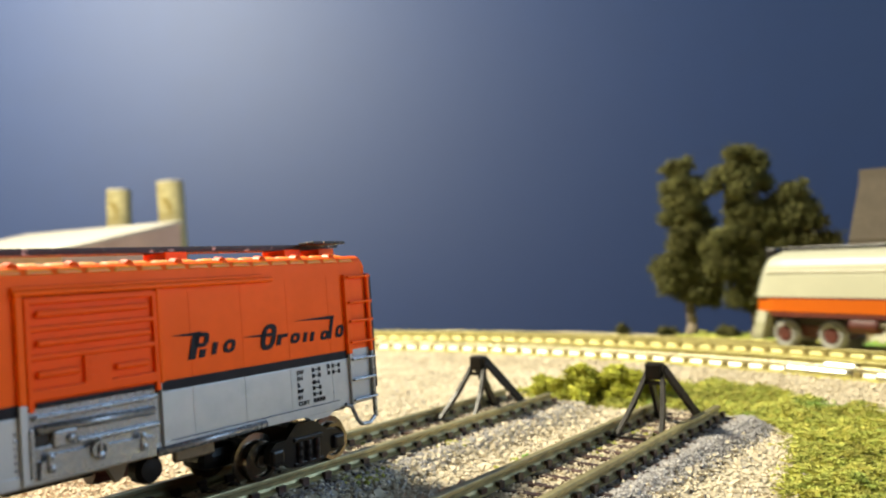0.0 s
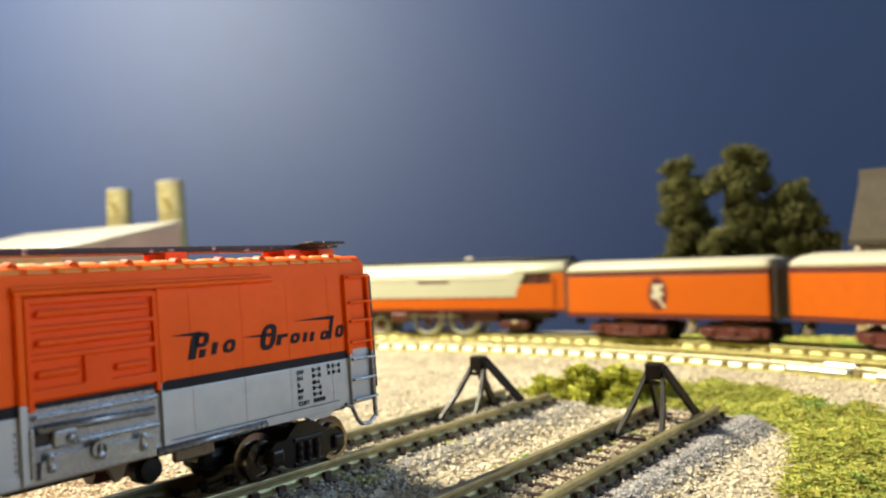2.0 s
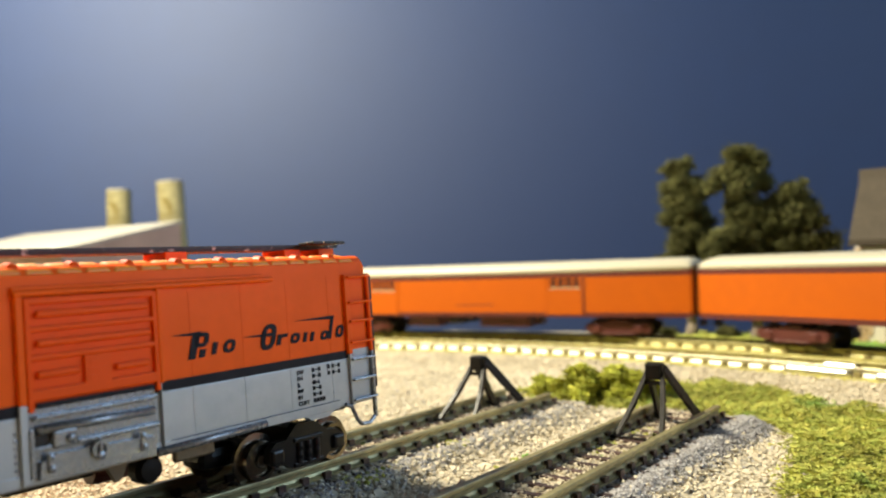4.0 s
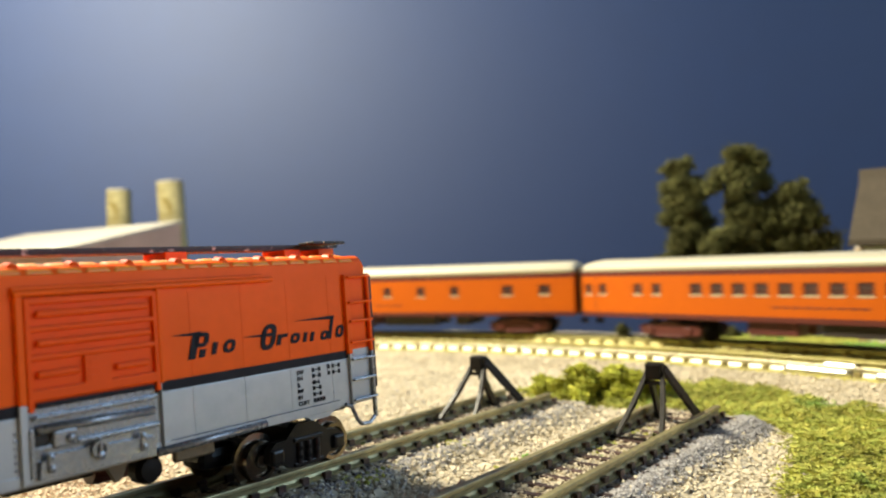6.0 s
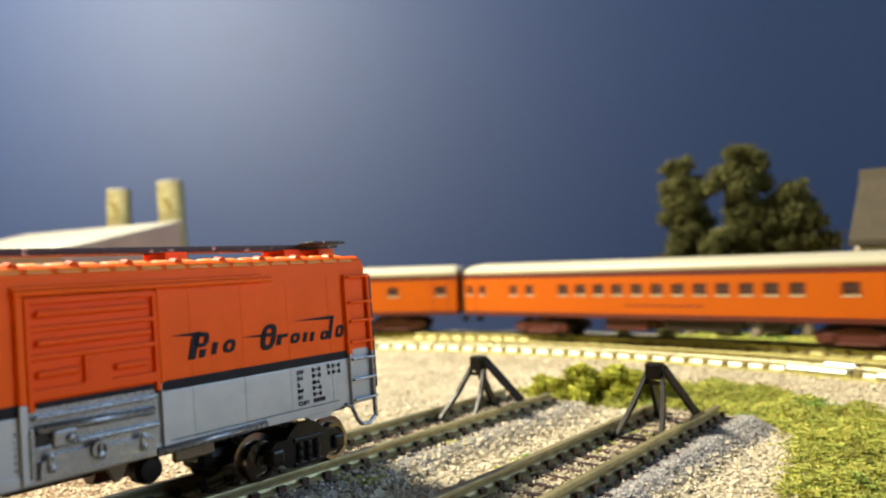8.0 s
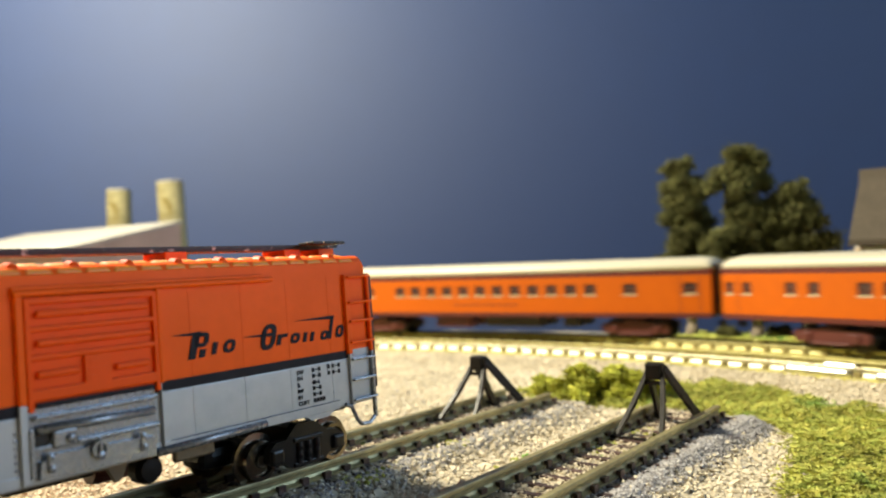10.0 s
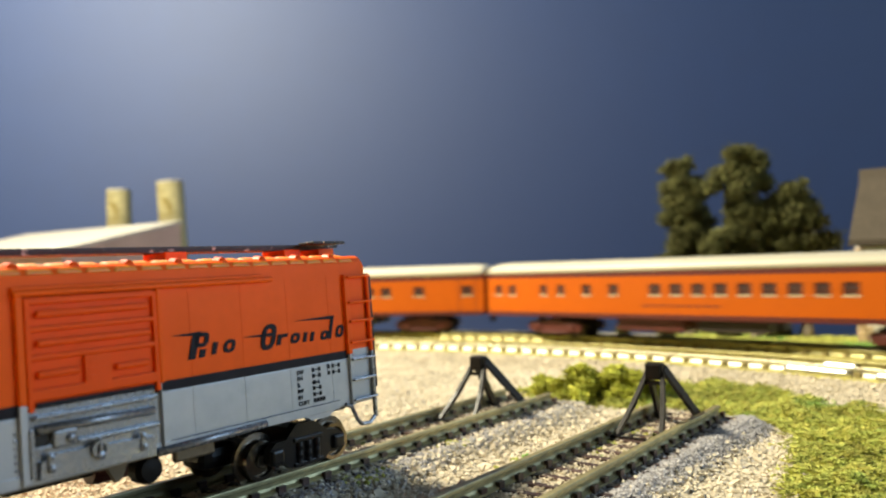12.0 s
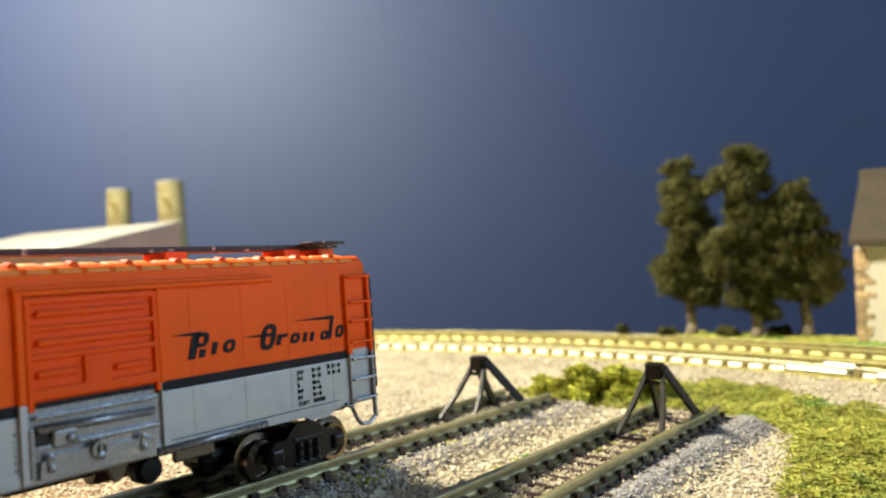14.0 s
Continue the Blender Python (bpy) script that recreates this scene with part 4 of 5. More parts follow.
def locomotive():
    t = thing("steam_locomotive", P(0, 0), "streamlined steam locomotive in grey-green, orange and maroon", "locomotive")
    n = 12
    secs = []
    for x, w, zt in ((45.9, 7.6, 25.2), (45.3, 8.2, 25.4), (44.0, 8.6, 25.5), (40, 8.9, 25.5), (30, 9.0, 25.5), (20, 9.0, 25.5), (-30, 9.0, 25.3)):
        z0 = 13.0
        lean = 0.34 * max(0, x - 30) / 16
        ring = [(-w, z0), (-w, 18.5)]
        ring += [(-w * math.cos(math.pi * i / n), 18.5 + (zt - 18.5) * math.sin(math.pi * i / n) ** 0.7) for i in range(1, n)]
        ring += [(w, 18.5), (w, z0)]
        secs.append([(x - lean * (z - z0), yy, z) for yy, z in ring])
    part("boiler_shroud", loft(B(), secs), GREY_GREEN, t, "grey-green boiler shroud", smooth=False)
    # shroud's rear flare up to the cab, cab roof
    for s in (-1, 1):
        prof = [(-27.0, 13.0), (-28.5, 13.2), (-29.8, 14.2), (-30.6, 16.0), (-33.2, 20.8), (-27.0, 21.5)]
        part("shroud_flare", loft(B(), [[(a, s * yy, z) for a, z in prof] for yy in (8.4, 9.08)]), GREY_GREEN, t)
        part("handrail", rod(B(), (42, s * 9.1, 19.6), (-30, s * 9.1, 19.4), 0.22, seg=6), CREAM, t)
        part("grille_slot", box(B(), -4.5, 8.0, *sorted((s * 8.9, s * 9.06)), 18.0, 18.8, 0.05), BROWN_RED, t)
        part("band", loft(B(), [[(46.3, s * 6.4, 9.2), (40, s * 8.95, 9.2), (-47, s * 8.95, 9.0), (-47, s * 8.2, 9.0), (40, s * 8.2, 9.2), (46.3, s * 5.4, 9.2)], [(46.0, s * 6.4, 12.6), (40, s * 8.95, 12.6), (-47, s * 8.95, 12.6), (-47, s * 8.2, 12.6), (40, s * 8.2, 12.6), (46.0, s * 5.4, 12.6)]]), TRAIN_ORANGE, t, "orange lower band")
        part("pin_line", loft(B(), [[(46.1, s * 6.5, 12.6), (40, s * 9.02, 12.6), (-29, s * 9.02, 12.6), (-29, s * 8.2, 12.6), (46.0, s * 5.4, 12.6)], [(46.1, s * 6.5, 13.05), (40, s * 9.02, 13.05), (-29, s * 9.02, 13.05), (-29, s * 8.2, 13.05), (46.0, s * 5.4, 13.05)]]), MAROON, t)
        part("running_board", box(B(), -47, 41, *sorted((s * 8.0, s * 8.92)), 8.0, 9.0), MAROON, t)
        cab = part("cab_side", box(B(), -47, -29, *sorted((s * 8.3, s * 8.97)), 12.6, 17.3), TRAIN_ORANGE, t, "orange cab side")
        part("cab_post", box(B(), -47, -42.4, *sorted((s * 8.3, s * 8.97)), 17.3, 20.9), TRAIN_ORANGE, cab)
        part("cab_post", box(B(), -37.6, -37.0, *sorted((s * 8.3, s * 8.97)), 17.3, 20.9), MAROON, cab)
        part("cab_window", box(B(), -42.4, -32.8, *sorted((s * 8.1, s * 8.4)), 17.3, 20.9), GLASS, cab)
        part("grab_iron", rod(B(), (-43.6, s * 9.1, 10), (-43.6, s * 9.1, 19), 0.2, seg=6), MAROON, cab)
    part("cab_roof", coach_roof(B(), -47.3, -29, 20.8, 24.9, 9.0, 0.5), GREY_GREEN, t, "grey-green cab roof", smooth=True)
    part("cab_back", box(B(), -47, -46.4, -8.4, 8.4, 8, 21), MAROON, t)
    # dark block added as the shaded gap between cab and tender
    part("cab_rear_frame", box(B(), -48.6, -47.05, -9.0, 9.0, 7.6, 24.4, 0.3), UNDER, t, "dark block standing in for the shaded gap behind the cab")
    part("cab_floor", box(B(), -47, -29, -8.3, 8.3, 8, 12.6), UNDER, t)
    part("roof_trim", box(B(), -47, 42, -3.6, 3.6, 24.5, 26.1, 0.2), BLACK, t, "black top trim")
    part("whistle", box(B(), -10, -7, -0.8, 0.8, 25.9, 27.0, 0.2), CREAM, t)
    part("stack_lip", box(B(), 40.6, 43.6, -6.2, 6.2, 22.9, 26.0, 0.4), BLACK, t)
    part("headlight", lathe(B(), [(0.01, 44.2), (1.8, 44.0), (2.0, 42.6), (0.01, 42.2)], 16, "X", (0, 0, 19.5)), CREAM, t)
    # pilot and frames
    secs = [[(x, -w, z), (x, w, z), (x - 3, w, z), (x - 3, -w, z)] for x, w, z in ((46.2, 7.0, 9.2), (47.0, 7.2, 6.0), (48.3, 6.6, 3.0), (49.0, 6.0, 1.3))]
    part("pilot", loft(B(), secs), GREY_GREEN, t, "pale grey-green pilot")
    part("main_frame", box(B(), -40, 44, -3.4, 3.4, 5.2, 9.0, 0.3), UNDER, t)
    for s in (-1, 1):
        part("cylinder", lathe(B(), [(0.01, 20), (2.0, 20), (2.2, 19.4), (2.2, 13.6), (2.0, 13), (0.01, 13)], 16, "X", (0, s * 6.8, 6.4)), BROWN_RED, t)
        part("main_rod", box(B(), -8, 14, *sorted((s * 7.3, s * 7.8)), 6.2, 6.8, 0.1), STEEL, t)
        part("side_rod", box(B(), -8.4, 7.2, *sorted((s * 6.6, s * 7.1)), 4.5, 5.0, 0.1), BROWN_RED, t)
        part("crosshead", box(B(), 12, 15.5, *sorted((s * 6.6, s * 8.0)), 5.6, 7.4, 0.2), STEEL, t)
        part("trailing_frame", box(B(), -33.5, -22.5, *sorted((s * 6.2, s * 7.2)), 2.4, 5.2, 0.9), BROWN_RED, t)
        part("journal_cover", box(B(), -29.4, -27.6, *sorted((s * 7.2, s * 7.9)), 3.9, 5.0, 0.3), TAN, t)
        part("ash_pan", box(B(), -22, -11, *sorted((s * 4, s * 6.5)), 4.4, 8.2, 0.3), BROWN_RED, t)
        wheel(t, -28.5, 3.4, s * 4.9, UNDER, name="trailing_wheel")
        for x in (39.2, 26.4):
            w = wheel(t, x, 3.1, s * 4.9, SILVER, name="pilot_wheel")
            part("wheel_centre", lathe(B(), [(0.01, s * 1.1), (1.7, s * 1.1), (2.1, s * 0.5), (0.01, s * 0.5)], 18, "Y"), BROWN_RED, w)
    part("pilot_truck", box(B(), 23, 43, -3.6, 3.6, 2.2, 5.4, 0.3), BROWN_RED, t)
    return t


DRIVERS = []


def driver_wheels(t):
    for x in (6.6, -8.2):
        for s in (-1, 1):
            r = 5.9
            prof = [(r - 0.9, 0.8), (r, 0.8), (r, -0.2), (r + 0.7, -0.3), (r + 0.7, -0.7), (r - 0.9, -0.7)]
            rings = []
            for rad, h in prof + prof[:1]:
                rings.append([(rad * math.cos(2 * math.pi * i / 32), s * h, rad * math.sin(2 * math.pi * i / 32)) for i in range(32)])
            w = part("driving_wheel", loft(B(), rings, caps=False), SILVER, t, "large spoked driving wheel with bright tyre", m=P(x, s * 4.9, r))
            part("hub", lathe(B(), [(0.01, s * 1.0), (1.2, s * 1.0), (1.3, -s * 0.5), (0.01, -s * 0.5)], 14, "Y"), BROWN_RED, w)
            for k in range(14):
                a = 2 * math.pi * k / 14
                part("spoke", rod(B(), (1.0 * math.cos(a), 0.1 * s, 1.0 * math.sin(a)), ((r - 0.7) * math.cos(a), 0.1 * s, (r - 0.7) * math.sin(a)), 0.3, 0.22, seg=5), BROWN_RED, w)
            DRIVERS.append((w, x, s * 4.9, r))


def train():
    engine = locomotive()
    driver_wheels(engine)
    cars = [(engine, 47.6, 24), (tender(), -35.5, 21)]
    kinds = [express_car(), lounge_car(), coach("orange passenger coach with twelve square windows and cream roof")]
    for k in range(3):
        kinds.append(copy_thing(kinds[2], P(0, 0)))
    kinds.append(observation_car())
    back = -70.9
    for c, pitch, shift in zip(kinds, (153.25, 148.96, 157.76, 157.76, 157.76, 157.76, 157.76), (0, 0, 0, 0, 0, 0, 5.9)):
        cars.append((c, back - pitch / 2 + shift, 50))
        back -= pitch
    TRAIN.extend(cars)


# ---- trees, shrubs, turf ----
def puff_points(rng, centre, radius, n, squash=0.85):
    v = rng.normal(size=(n, 3))
    v /= np.linalg.norm(v, axis=1)[:, None]
    v *= (radius * rng.uniform(0.72, 1.08, n) ** 1.0)[:, None]
    v[:, 2] *= squash
    return v + np.asarray(centre)


def tree(x, y, puffs, trunk_h, seed, label):
    """A foam tree: a tapered, forked trunk and a crown of many small clumps. puffs: (dx, dz, radius)."""
    rng = np.random.default_rng(seed)
    t = thing("tree", P(x, y, GROUND), label, "tree", "foam trees by the track")
    bm = B()
    pts = [(0, 0, -0.5), (0.6, 0.2, 5), (-0.3, 0.3, 11), (0.5, -0.2, trunk_h), (0.2, 0, trunk_h + 22)]
    rad = [2.7, 1.8, 1.6, 1.2, 0.5]
    for a, b, r0, r1 in zip(pts, pts[1:], rad, rad[1:]):
        rod(bm, a, b, r0, r1, 10)
    for dx, dz, r in puffs[::2]:
        rod(bm, (0.3, 0, min(dz * 0.6, trunk_h + 4)), (dx * 0.7, rng.uniform(-2, 2), dz), 0.7, 0.3, 6)
    part("trunk", bm, BARK, t, "pale brown trunk and limbs", smooth=True)
    allp, alls = [], []
    fill = [((p[0] + q[0]) / 2, (p[1] + q[1]) / 2, (p[2] + q[2]) * 0.42) for p, q in zip(puffs, puffs[1:])]
    for dx, dz, r in puffs + fill:
        for k in range(8):
            u = rng.normal(0, 1, 3)
            u = u / np.linalg.norm(u) * r * rng.uniform(0.35, 0.95)
            q = puff_points(rng, (dx + u[0], u[1], dz + u[2] * 0.75), r * rng.uniform(0.2, 0.42), int(30 * r))
            q = q + rng.normal(0, 0.75, q.shape)
            allp.append(q)
            alls.append(rng.uniform(0.16, 0.44, len(q)))
        q = puff_points(rng, (dx, 0, dz), r * 0.5, int(10 * r))
        allp.append(q)
        alls.append(rng.uniform(0.9, 1.6, len(q)))
    crown = crumbs("crown", np.concatenate(allp), np.concatenate(alls), FOLIAGE, flat=0.9, jitter=0.4, seed=seed)
    crown.parent = t
    tagged(crown, "dark olive clumped foliage")
    return t


def shrub(x, y, z, puffs, material, seed, label, fine=(0.25, 0.6), per=150):
    rng = np.random.default_rng(seed)
    allp = []
    for dx, dy, dz, r in puffs:
        for k in range(9):
            u = rng.normal(0, 1, 3)
            u = u / np.linalg.norm(u) * r * rng.uniform(0.4, 1.0)
            allp.append(puff_points(rng, (dx + u[0], dy + u[1], dz + u[2] * 0.8), r * rng.uniform(0.2, 0.42), int(per * r * 0.5)))
    q = np.concatenate(allp)
    q = q + rng.normal(0, 0.3, q.shape)
    q = q[q[:, 2] > -0.3]
    ob = crumbs("shrub", q, rng.uniform(*fine, len(q)), material, flat=1.0, jitter=0.4, seed=seed, base=(TETRA_V, TETRA_F), tip=1.2)
    ob.name = "leaf_clump"
    t = thing("shrub", P(x, y, z), label, "shrub", "foam shrubs")
    ob.parent = t
    twigs = B()
    for dx, dy, dz, rad in puffs:
        rod(twigs, (dx * 0.8, dy * 0.8, -0.6), (dx, dy, dz), 0.35, 0.15, 6)
    part("stems", twigs, BARK, t, "short brown stems")
    return t


def inside(poly, x, y):
    hit = np.zeros(len(x), bool)
    for (x0, y0), (x1, y1) in zip(poly, poly[1:] + poly[:1]):
        cross = ((y0 > y) != (y1 > y)) & (x < (x1 - x0) * (y - y0) / (y1 - y0 + 1e-9) + x0)
        hit ^= cross
    return hit


TURF_EDGE = [(16, 172), (34, 176), (50, 174), (58, 173), (66, 160), (70, 146), (73, 134), (80, 112), (84, 66), (33, 66), (39, 90), (46, 103), (54.5, 121), (51.5, 136), (45, 143), (31, 150), (20, 160)]


def beds():
    """Ballast beds of the two stub tracks."""
    for mid, yaw, a1 in ((A_MID, 0.0, 96), (B_MID, 0.52, 97)):
        x, y = yard(0, mid)
        sec = [(-13, -4.3), (-9.3, -2.38), (9.3, -2.38), (13, -4.3)]
        secs = [[(a, u, z) for u, z in sec] for a in (-80, a1 - 5)] + [[(a1, u, -4.3) for u, z in sec]]
        ob = part("ballast_bed", loft(B(), secs), SAND, m=P(x, y, 0, 0, 0, SIDING_YAW + yaw))
        tagged(ob, "raised sandy ballast bed under a stub track", "ballast bed", kind="structure")


def bed_height(b):
    z = np.full(len(b), -4.0)
    for mid in (A_MID, B_MID + 0.7):
        d = np.abs(b - mid)
        z = np.maximum(z, np.clip(-2.38 - (d - 9.3) * 0.42, -4.0, -2.38))
    return z


def scatter():
    rng = np.random.default_rng(5)
    n = 190000
    x, y = rng.uniform(-70, 125, n), rng.uniform(60, 266, n)
    r = np.hypot(x - LOOP[0], y - LOOP[1])
    a, b = (x + 31.93) * _c + (y - 71.18) * _s, -(x + 31.93) * _s + (y - 71.18) * _c
    turf = inside(TURF_EDGE, x + rng.normal(0, 1.6, n), y + rng.normal(0, 1.6, n))
    keep = (r < 272.6) & ~turf & (rng.random(n) < np.where(y > 190, 0.55, 1.0))
    x, y, r, a, b = (v[keep] for v in (x, y, r, a, b))
    z = bed_height(b)
    z[a > 96] = -4.0
    z = np.where(r > 260, np.maximum(z, -4 + (r - 260) * 0.16), z)
    size = rng.uniform(0.2, 0.46, len(x)) * np.where(rng.random(len(x)) < 0.06, 1.45, 1.0)
    on_track, inner = np.zeros(len(x), bool), np.zeros(len(x), bool)
    for mid in (A_MID, B_MID + 0.5):
        d = np.abs(b - mid)
        on_track |= (d < 7.9) & (a < 94)
        inner |= d < 4.4
    size = np.where(on_track, size * np.where(inner, 0.62, 0.8), size)
    z = z + np.where(on_track, np.where(inner, rng.uniform(0.1, 0.35, len(x)), rng.uniform(0.05, 0.4, len(x))), rng.uniform(-0.12, 0.22, len(x)))
    edge = rng.normal(0, 0.8, len(x))
    # real grey strip by the empty siding; near the boxcar, grey paints its shadow
    grey_chance = np.where((b + edge > -32.5 - 0.09 * np.clip(a - 60, 0, 40)) & (b < -26.5) & (a < 101), 0.93, np.where((b + edge > -1.5) & (b < 4.6), 0.4, 0.04))
    grey = rng.random(len(x)) < grey_chance
    # a finer layer over the grey strips, real ballast and painted boxcar shadow alike
    k = 17000
    ga = rng.uniform(-5, 101, k)
    gb = np.where(rng.random(k) < 0.82, rng.normal(-29.4 - 0.04 * np.clip(ga - 60, 0, 40), 1.5, k), rng.normal(1.6, 2.0, k))
    fx, fy = -31.93 + ga * _c - gb * _s, 71.18 + ga * _s + gb * _c
    fine = np.stack([fx, fy, np.where(ga > 96, -4.0, bed_height(gb)) + rng.uniform(0.05, 0.3, k)], 1)
    fine = fine[~inside(TURF_EDGE, fx, fy) & (np.abs(gb - A_MID) > 7.5) & (np.abs(gb - B_MID - 0.5) > 7.0)]
    p = np.stack([x, y, z], 1)
    tagged(crumbs("gravel", p[~grey], size[~grey], PEBBLE, flat=0.7, jitter=0.3, seed=11, base=(CUBE_V, CUBE_F)), "loose tan and cream gravel between the tracks", "gravel", kind="stuff")
    tagged(crumbs("ballast", np.concatenate([p[grey], fine]), np.concatenate([size[grey] * 0.72, rng.uniform(0.14, 0.27, len(fine))]), GREY_PEBBLE, flat=0.7, jitter=0.3, seed=12, base=(CUBE_V, CUBE_F)), "grey stone ballast beside the empty stub track, and grey stones toning the boxcar's shadow", "ballast", kind="stuff")
    # turf
    n = 380000
    x, y = rng.uniform(10, 95, n), rng.uniform(60, 185, n)
    keep = inside(TURF_EDGE, x + rng.normal(0, 1.2, n), y + rng.normal(0, 1.2, n))
    a, b = (x + 31.93) * _c + (y - 71.18) * _s, -(x + 31.93) * _s + (y - 71.18) * _c
    keep &= ~((b > -35) & (a < 97))
    x, y = x[keep], y[keep]
    lump = np.array([noise.noise((u / 7, v / 7, 3.1)) + 0.6 * noise.noise((u / 2.6, v / 2.6, 7.7)) for u, v in zip(x, y)])
    z = -4.0 + np.clip(0.6 + 1.7 * lump, 0, 3.0) + rng.uniform(-0.25, 0.35, len(x))
    size = rng.uniform(0.16, 0.4, len(x))
    tagged(crumbs("turf", np.stack([x, y, z], 1), size, TURF, flat=1.0, jitter=0.35, seed=13, base=(TETRA_V, TETRA_F), tip=1.4), "clumpy green and yellow foam turf", "turf", kind="stuff")
    # thin turf beyond the tracks and a little between the stub rails
    n = 9000
    th, r = rng.uniform(radians(22), radians(50), n), rng.uniform(329, 372, n)
    x, y = LOOP[0] + r * np.cos(th), LOOP[1] + r * np.sin(th)
    z = -4.0 + rng.uniform(-0.2, 0.6, n)
    tagged(crumbs("far_turf", np.stack([x, y, z], 1), rng.uniform(0.5, 1.1, n), TURF, flat=0.8, jitter=0.5, seed=14), "thin green turf beside the outer track", "turf", kind="stuff")
    pts = []
    for a0, b0, k, s in ((68, -17, 70, 2.2), (63, -19, 40, 2.0), (52, -14, 60, 2.6), (56, 2, 40, 2.0), (36, 2, 60, 2.2), (46, 14, 40, 2.0), (75, -20, 40, 2)):
        q = rng.normal(0, s, (k, 2))
        for u, v in q:
            X, Y = yard(a0 + u, b0 + v * 0.6)
            pts.append((X, Y, -2.55 + rng.uniform(0, 0.3)))
    tagged(crumbs("weeds", np.array(pts), rng.uniform(0.25, 0.5, len(pts)), TURF, flat=0.9, seed=15), "green weeds of foam among the ties", "weeds", kind="stuff")


# ---- buildings ----
def house():
    h = thing("stone_house", P(129.3, 240.5, GROUND, 0, 0, -32), "white stucco house with stone quoins and brown-grey roof", "house")
    part("wall", box(B(), -1.4, 75, 0, 61, -0.5, 30.5, 0.15), STUCCO, h, "white stucco wall")
    rng = random.Random(4)
    z = 0.2
    i = 0
    while z < 29.5:
        hh = rng.uniform(1.1, 2.1)
        wdt = rng.uniform(0.9, 2.2) if i % 2 else rng.uniform(-0.2, 0.9)
        part("quoin", box(B(), -1.75, wdt, -0.35, 2.2, z, min(z + hh, 30.3) - 0.18, 0.3), STONE, h)
        if rng.random() < 0.55:
            part("quoin", box(B(), wdt + 0.2, wdt + rng.uniform(1.2, 2.2), -0.3, 0.3, z + 0.1, min(z + hh, 30.3) - 0.25, 0.12), STONE, h)
        z += hh
        i += 1
    for s in (0, 1):
        e, zt = (-3.8, 31.0) if s == 0 else (64.8, 31.0)
        prof = [(e, zt), (30.5, 55.2), (30.5, 56.6), (e, zt + 1.5)]
        part("roof", loft(B(), [[(x + (yy > 30) * (yy < 31) * lean, yy, z) for yy, z in prof] for x, lean in ((-2.8, 2.2), (79, 0))]), SHINGLE, h, "plain brown-grey sloping roof")
    part("ridge_cap", loft(B(), [[(x, yy, z) for yy, z in ((26.0, 53.4), (30.5, 57.1), (35, 53.4), (30.5, 55.8))] for x in (-1.2, 79.4)]), SHINGLE, h, "darker ridge cap")
    for x in (0, 75):
        part("gable", loft(B(), [[(x + d, 0, 30), (x + d, 61, 30), (x + d, 30.5, 54.6)] for d in (0.0, 0.8 if x == 0 else -0.8)]), STUCCO, h)
    part("fascia", box(B(), -3.1, 78.9, -3.7, -3.3, 30.6, 31.6), SHINGLE, h)
    return h


def factory():
    ang = math.degrees(math.atan2(70, -116))
    f = thing("factory_shed", P(-135, 400, GROUND, 0, 0, ang), "card factory shed with a white sloping roof", "factory")
    # +x runs back along the high edge, +y falls towards the low eave
    L, D, hi, lo = 136, 66, 55.0, 41.0
    part("wall", loft(B(), [[(x, 0, -0.5), (x, D, -0.5), (x, D, lo), (x, 0, hi)] for x in (0, L)]), PINK_CARD, f, "pinkish-brown card wall")
    part("roof", loft(B(), [[(x, -1.0, hi + 0.6), (x, D + 2.5, lo - 0.6), (x, D + 2.5, lo + 0.7), (x, -1.0, hi + 1.9)] for x in (-0.8, L + 1)]), WHITE_CARD, f, "white card roof")
    for x, z in ((-0.35, 20), (-0.35, 30)):
        part("string_course", box(B(), x, x + 0.4, 1, D - 2, z, z + 0.8), PINK_CARD, f)
    for k in range(5):
        part("wall_rib", box(B(), -0.4, 0.1, 8 + k * 11, 9 + k * 11, 0, 30), PINK_CARD, f)
    return f


def smokestack(x, y, r, top, lean, label):
    s = thing("smokestack", P(x, y, GROUND, 0, lean, 0), label, "smokestack", "smokestacks")
    hgt = top - GROUND
    part("tube", lathe(B(), [(r, 0), (r, hgt), (r * 0.86, hgt), (r * 0.86, hgt - 8), (0.01, hgt - 8), (0.01, 0)], 28, "Z"), STACK, s, "yellowed card tube", smooth=False)
    part("rim", lathe(B(), [(r + 0.12, hgt - 0.6), (r + 0.12, hgt + 0.2), (r * 0.85, hgt + 0.2), (r * 0.85, hgt - 0.6)], 28, "Z"), WHITE_CARD, s, "paler cut rim")
    part("foot_ring", lathe(B(), [(r + 1, -0.3), (r + 1, 2), (r, 2.4), (r, -0.3)], 28, "Z"), STACK, s)
    return s


def motions():
    for ob, off, pivot in TRAIN:
        walk(ob, [(t, on_loop(head(t) + off, pivot)) for t in ROWS])
    for w, x, y, r in DRIVERS:
        rows = []
        for i in range(141):
            t = i * 0.1
            rows.append((t, P(x, y, r, 0, math.degrees((head(t) - head(0)) / r), 0)))
        walk(w, rows)


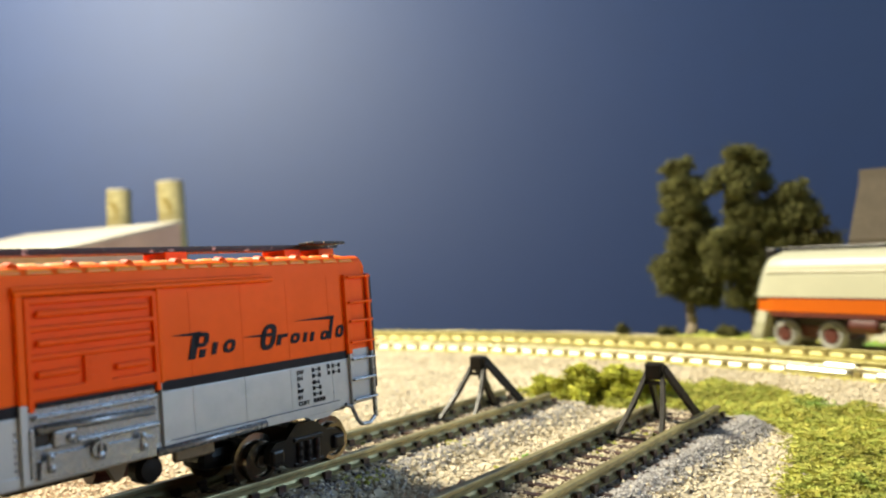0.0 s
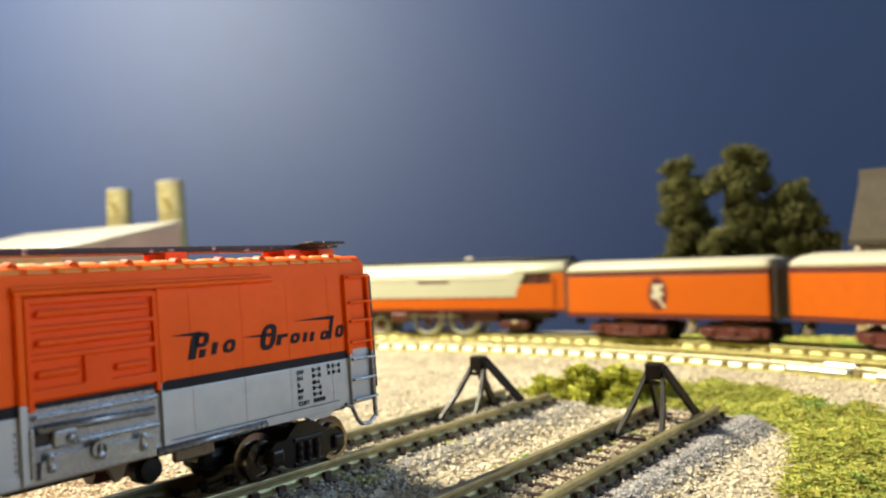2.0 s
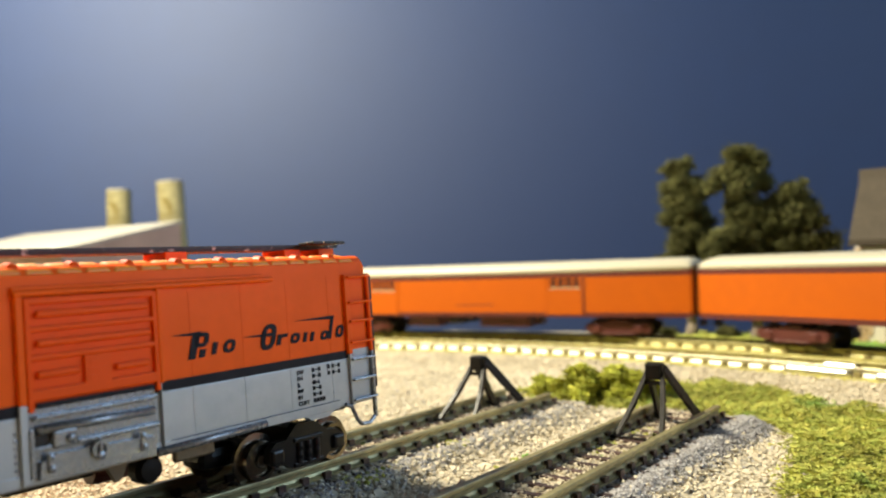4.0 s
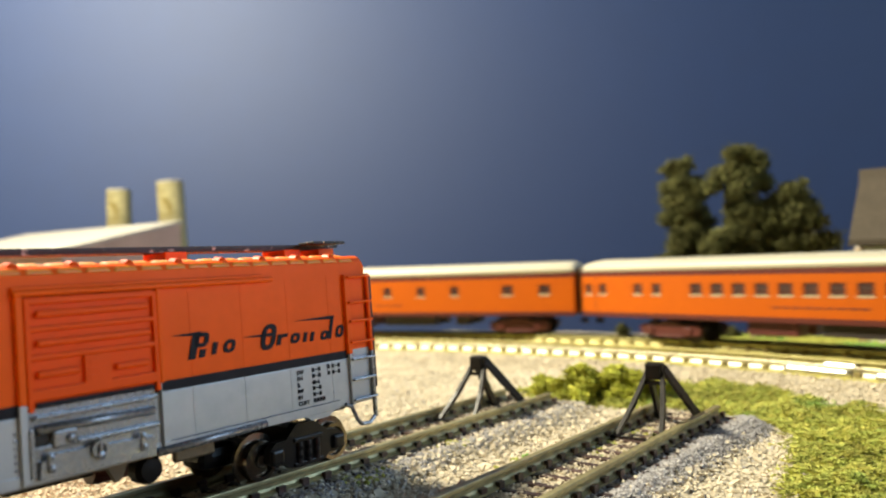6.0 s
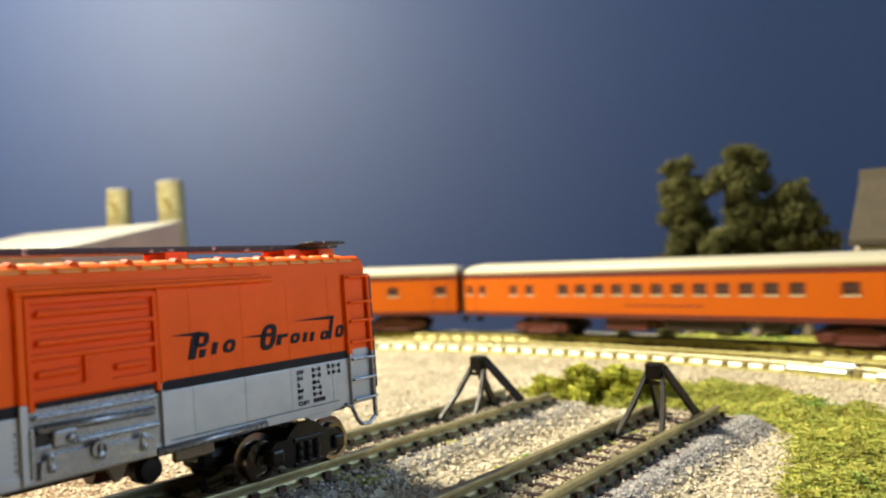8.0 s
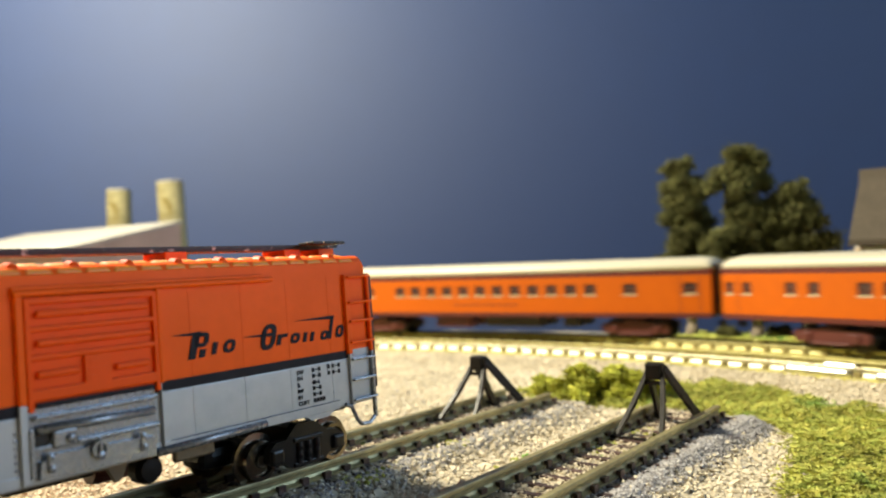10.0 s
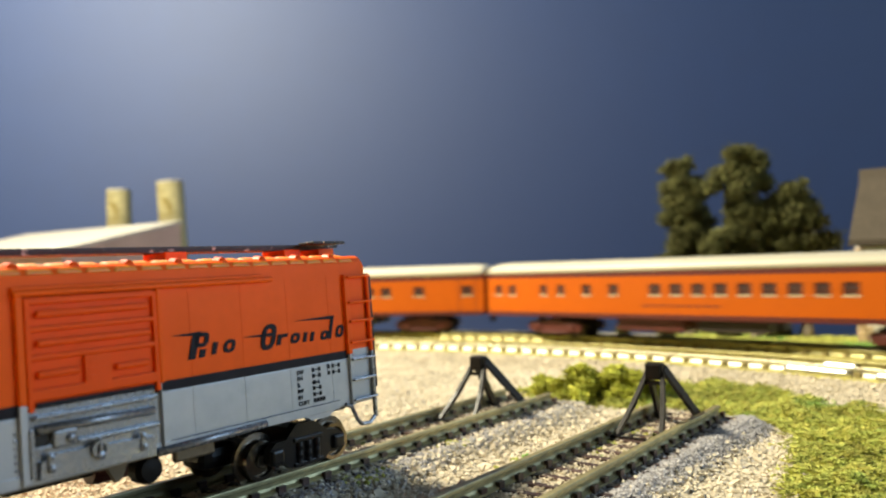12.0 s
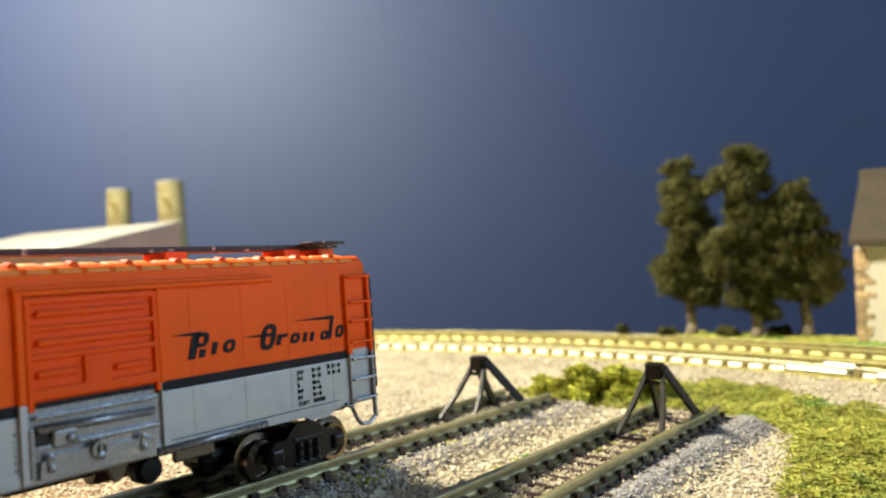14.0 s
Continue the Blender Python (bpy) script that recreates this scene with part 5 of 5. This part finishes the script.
room()
ground()
beds()
factory()
smokestack(-186.3, 446, 6.7, 74.9, 0.5, "upright yellowed card smokestack behind the shed")
smokestack(-145.3, 425, 7.1, 76.2, -2.5, "slightly leaning yellowed card smokestack behind the shed")
house()
tree(89.2, 282.3, [(-4.5, 61, 3.4), (0, 62, 4), (-4.5, 55, 5), (2, 55, 5.5), (-5, 49, 5), (2, 48, 6), (-7, 44, 3.5), (5, 52, 4), (-4, 42, 5), (2, 40, 6), (-3, 35, 6), (4, 33, 6), (-4, 28, 6), (2, 25, 7), (-5, 21, 5.5), (7, 20, 6), (1, 16, 7.5), (8, 14, 4.5), (-9.5, 25, 4.2), (-9, 19.5, 4.5), (-6, 29, 4.5), (6, 43, 4), (6, 37, 4.5)], 14, 21, "tall narrow dark olive foam tree with forked trunk")
tree(106.5, 266, [(-5, 64, 4), (-1, 64, 4.2), (3, 60, 4.8), (-8, 57, 5.5), (0, 57, 5.5), (-13, 53, 4.5), (4, 54, 4.5), (-5, 50, 6.5), (-4, 44, 6), (1, 42, 6), (-10, 36, 6.5), (-2, 34, 7.5), (5, 36, 5), (-11, 27, 6), (0, 25, 8), (8, 27, 7), (-2, 18, 7), (7, 17, 6), (-6, 14, 5), (4, 11, 5), (-13, 33, 4.5), (-14, 24, 4.5)], 14, 22, "tallest dark olive foam tree with round clumps")
tree(122.5, 264, [(-5, 50.5, 3.5), (-1, 50.5, 4), (-7, 45.5, 5), (0, 45.5, 5.5), (-11, 41, 5), (-4, 40, 6.5), (4, 40, 5.5), (-11, 33, 5), (-2, 32, 7.5), (7, 33, 6), (-7, 25, 6), (2, 24, 7.5), (9, 25, 5.5), (-5, 18, 5), (3, 16, 6), (9, 18, 4.5)], 14, 23, "shorter broad dark olive foam tree")
shrub(27, 156, -4, [(-6, 6, 2, 4), (0, 2, 3, 5), (6, 0, 3.5, 5), (11, 1, 3, 5), (3, 8, 3, 5), (10, 8, 3, 5), (16, 4, 2.2, 4), (-2, -1, 1.5, 3), (18, 10, 2, 4)], BUSH, 31, "bright green foam shrub clump behind the stub tracks")
for i, (sx, sy, r, mt) in enumerate(((68, 300, 2.6, FOLIAGE), (82, 288, 2.6, FOLIAGE), (98, 273, 4.6, FOLIAGE), (116, 272, 3.6, FOLIAGE))):
    shrub(sx, sy, -4, [(0, 0, 1.5, r), (r * 0.6, 0.5, 1.2, r * 0.8)], mt, 40 + i, "small dull green foam shrub under the trees")
siding(0.0, A_MID, -75, 91, "stub siding track with dark ties under the boxcar")
siding(0.52, B_MID, -75, 92, "empty stub siding track with dark ties in gravel")
bumper(75.4, A_MID, "black plastic track bumper on the boxcar's siding")
bumper(78.0, B_MID + 0.7, "black plastic track bumper on the empty siding")
loop_track(R_NEAR, "inner curved track with bright brassy rails")
loop_track(R_FAR, "outer curved track with brassy rails under the train")
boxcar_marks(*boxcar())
train()
scatter()
motions()
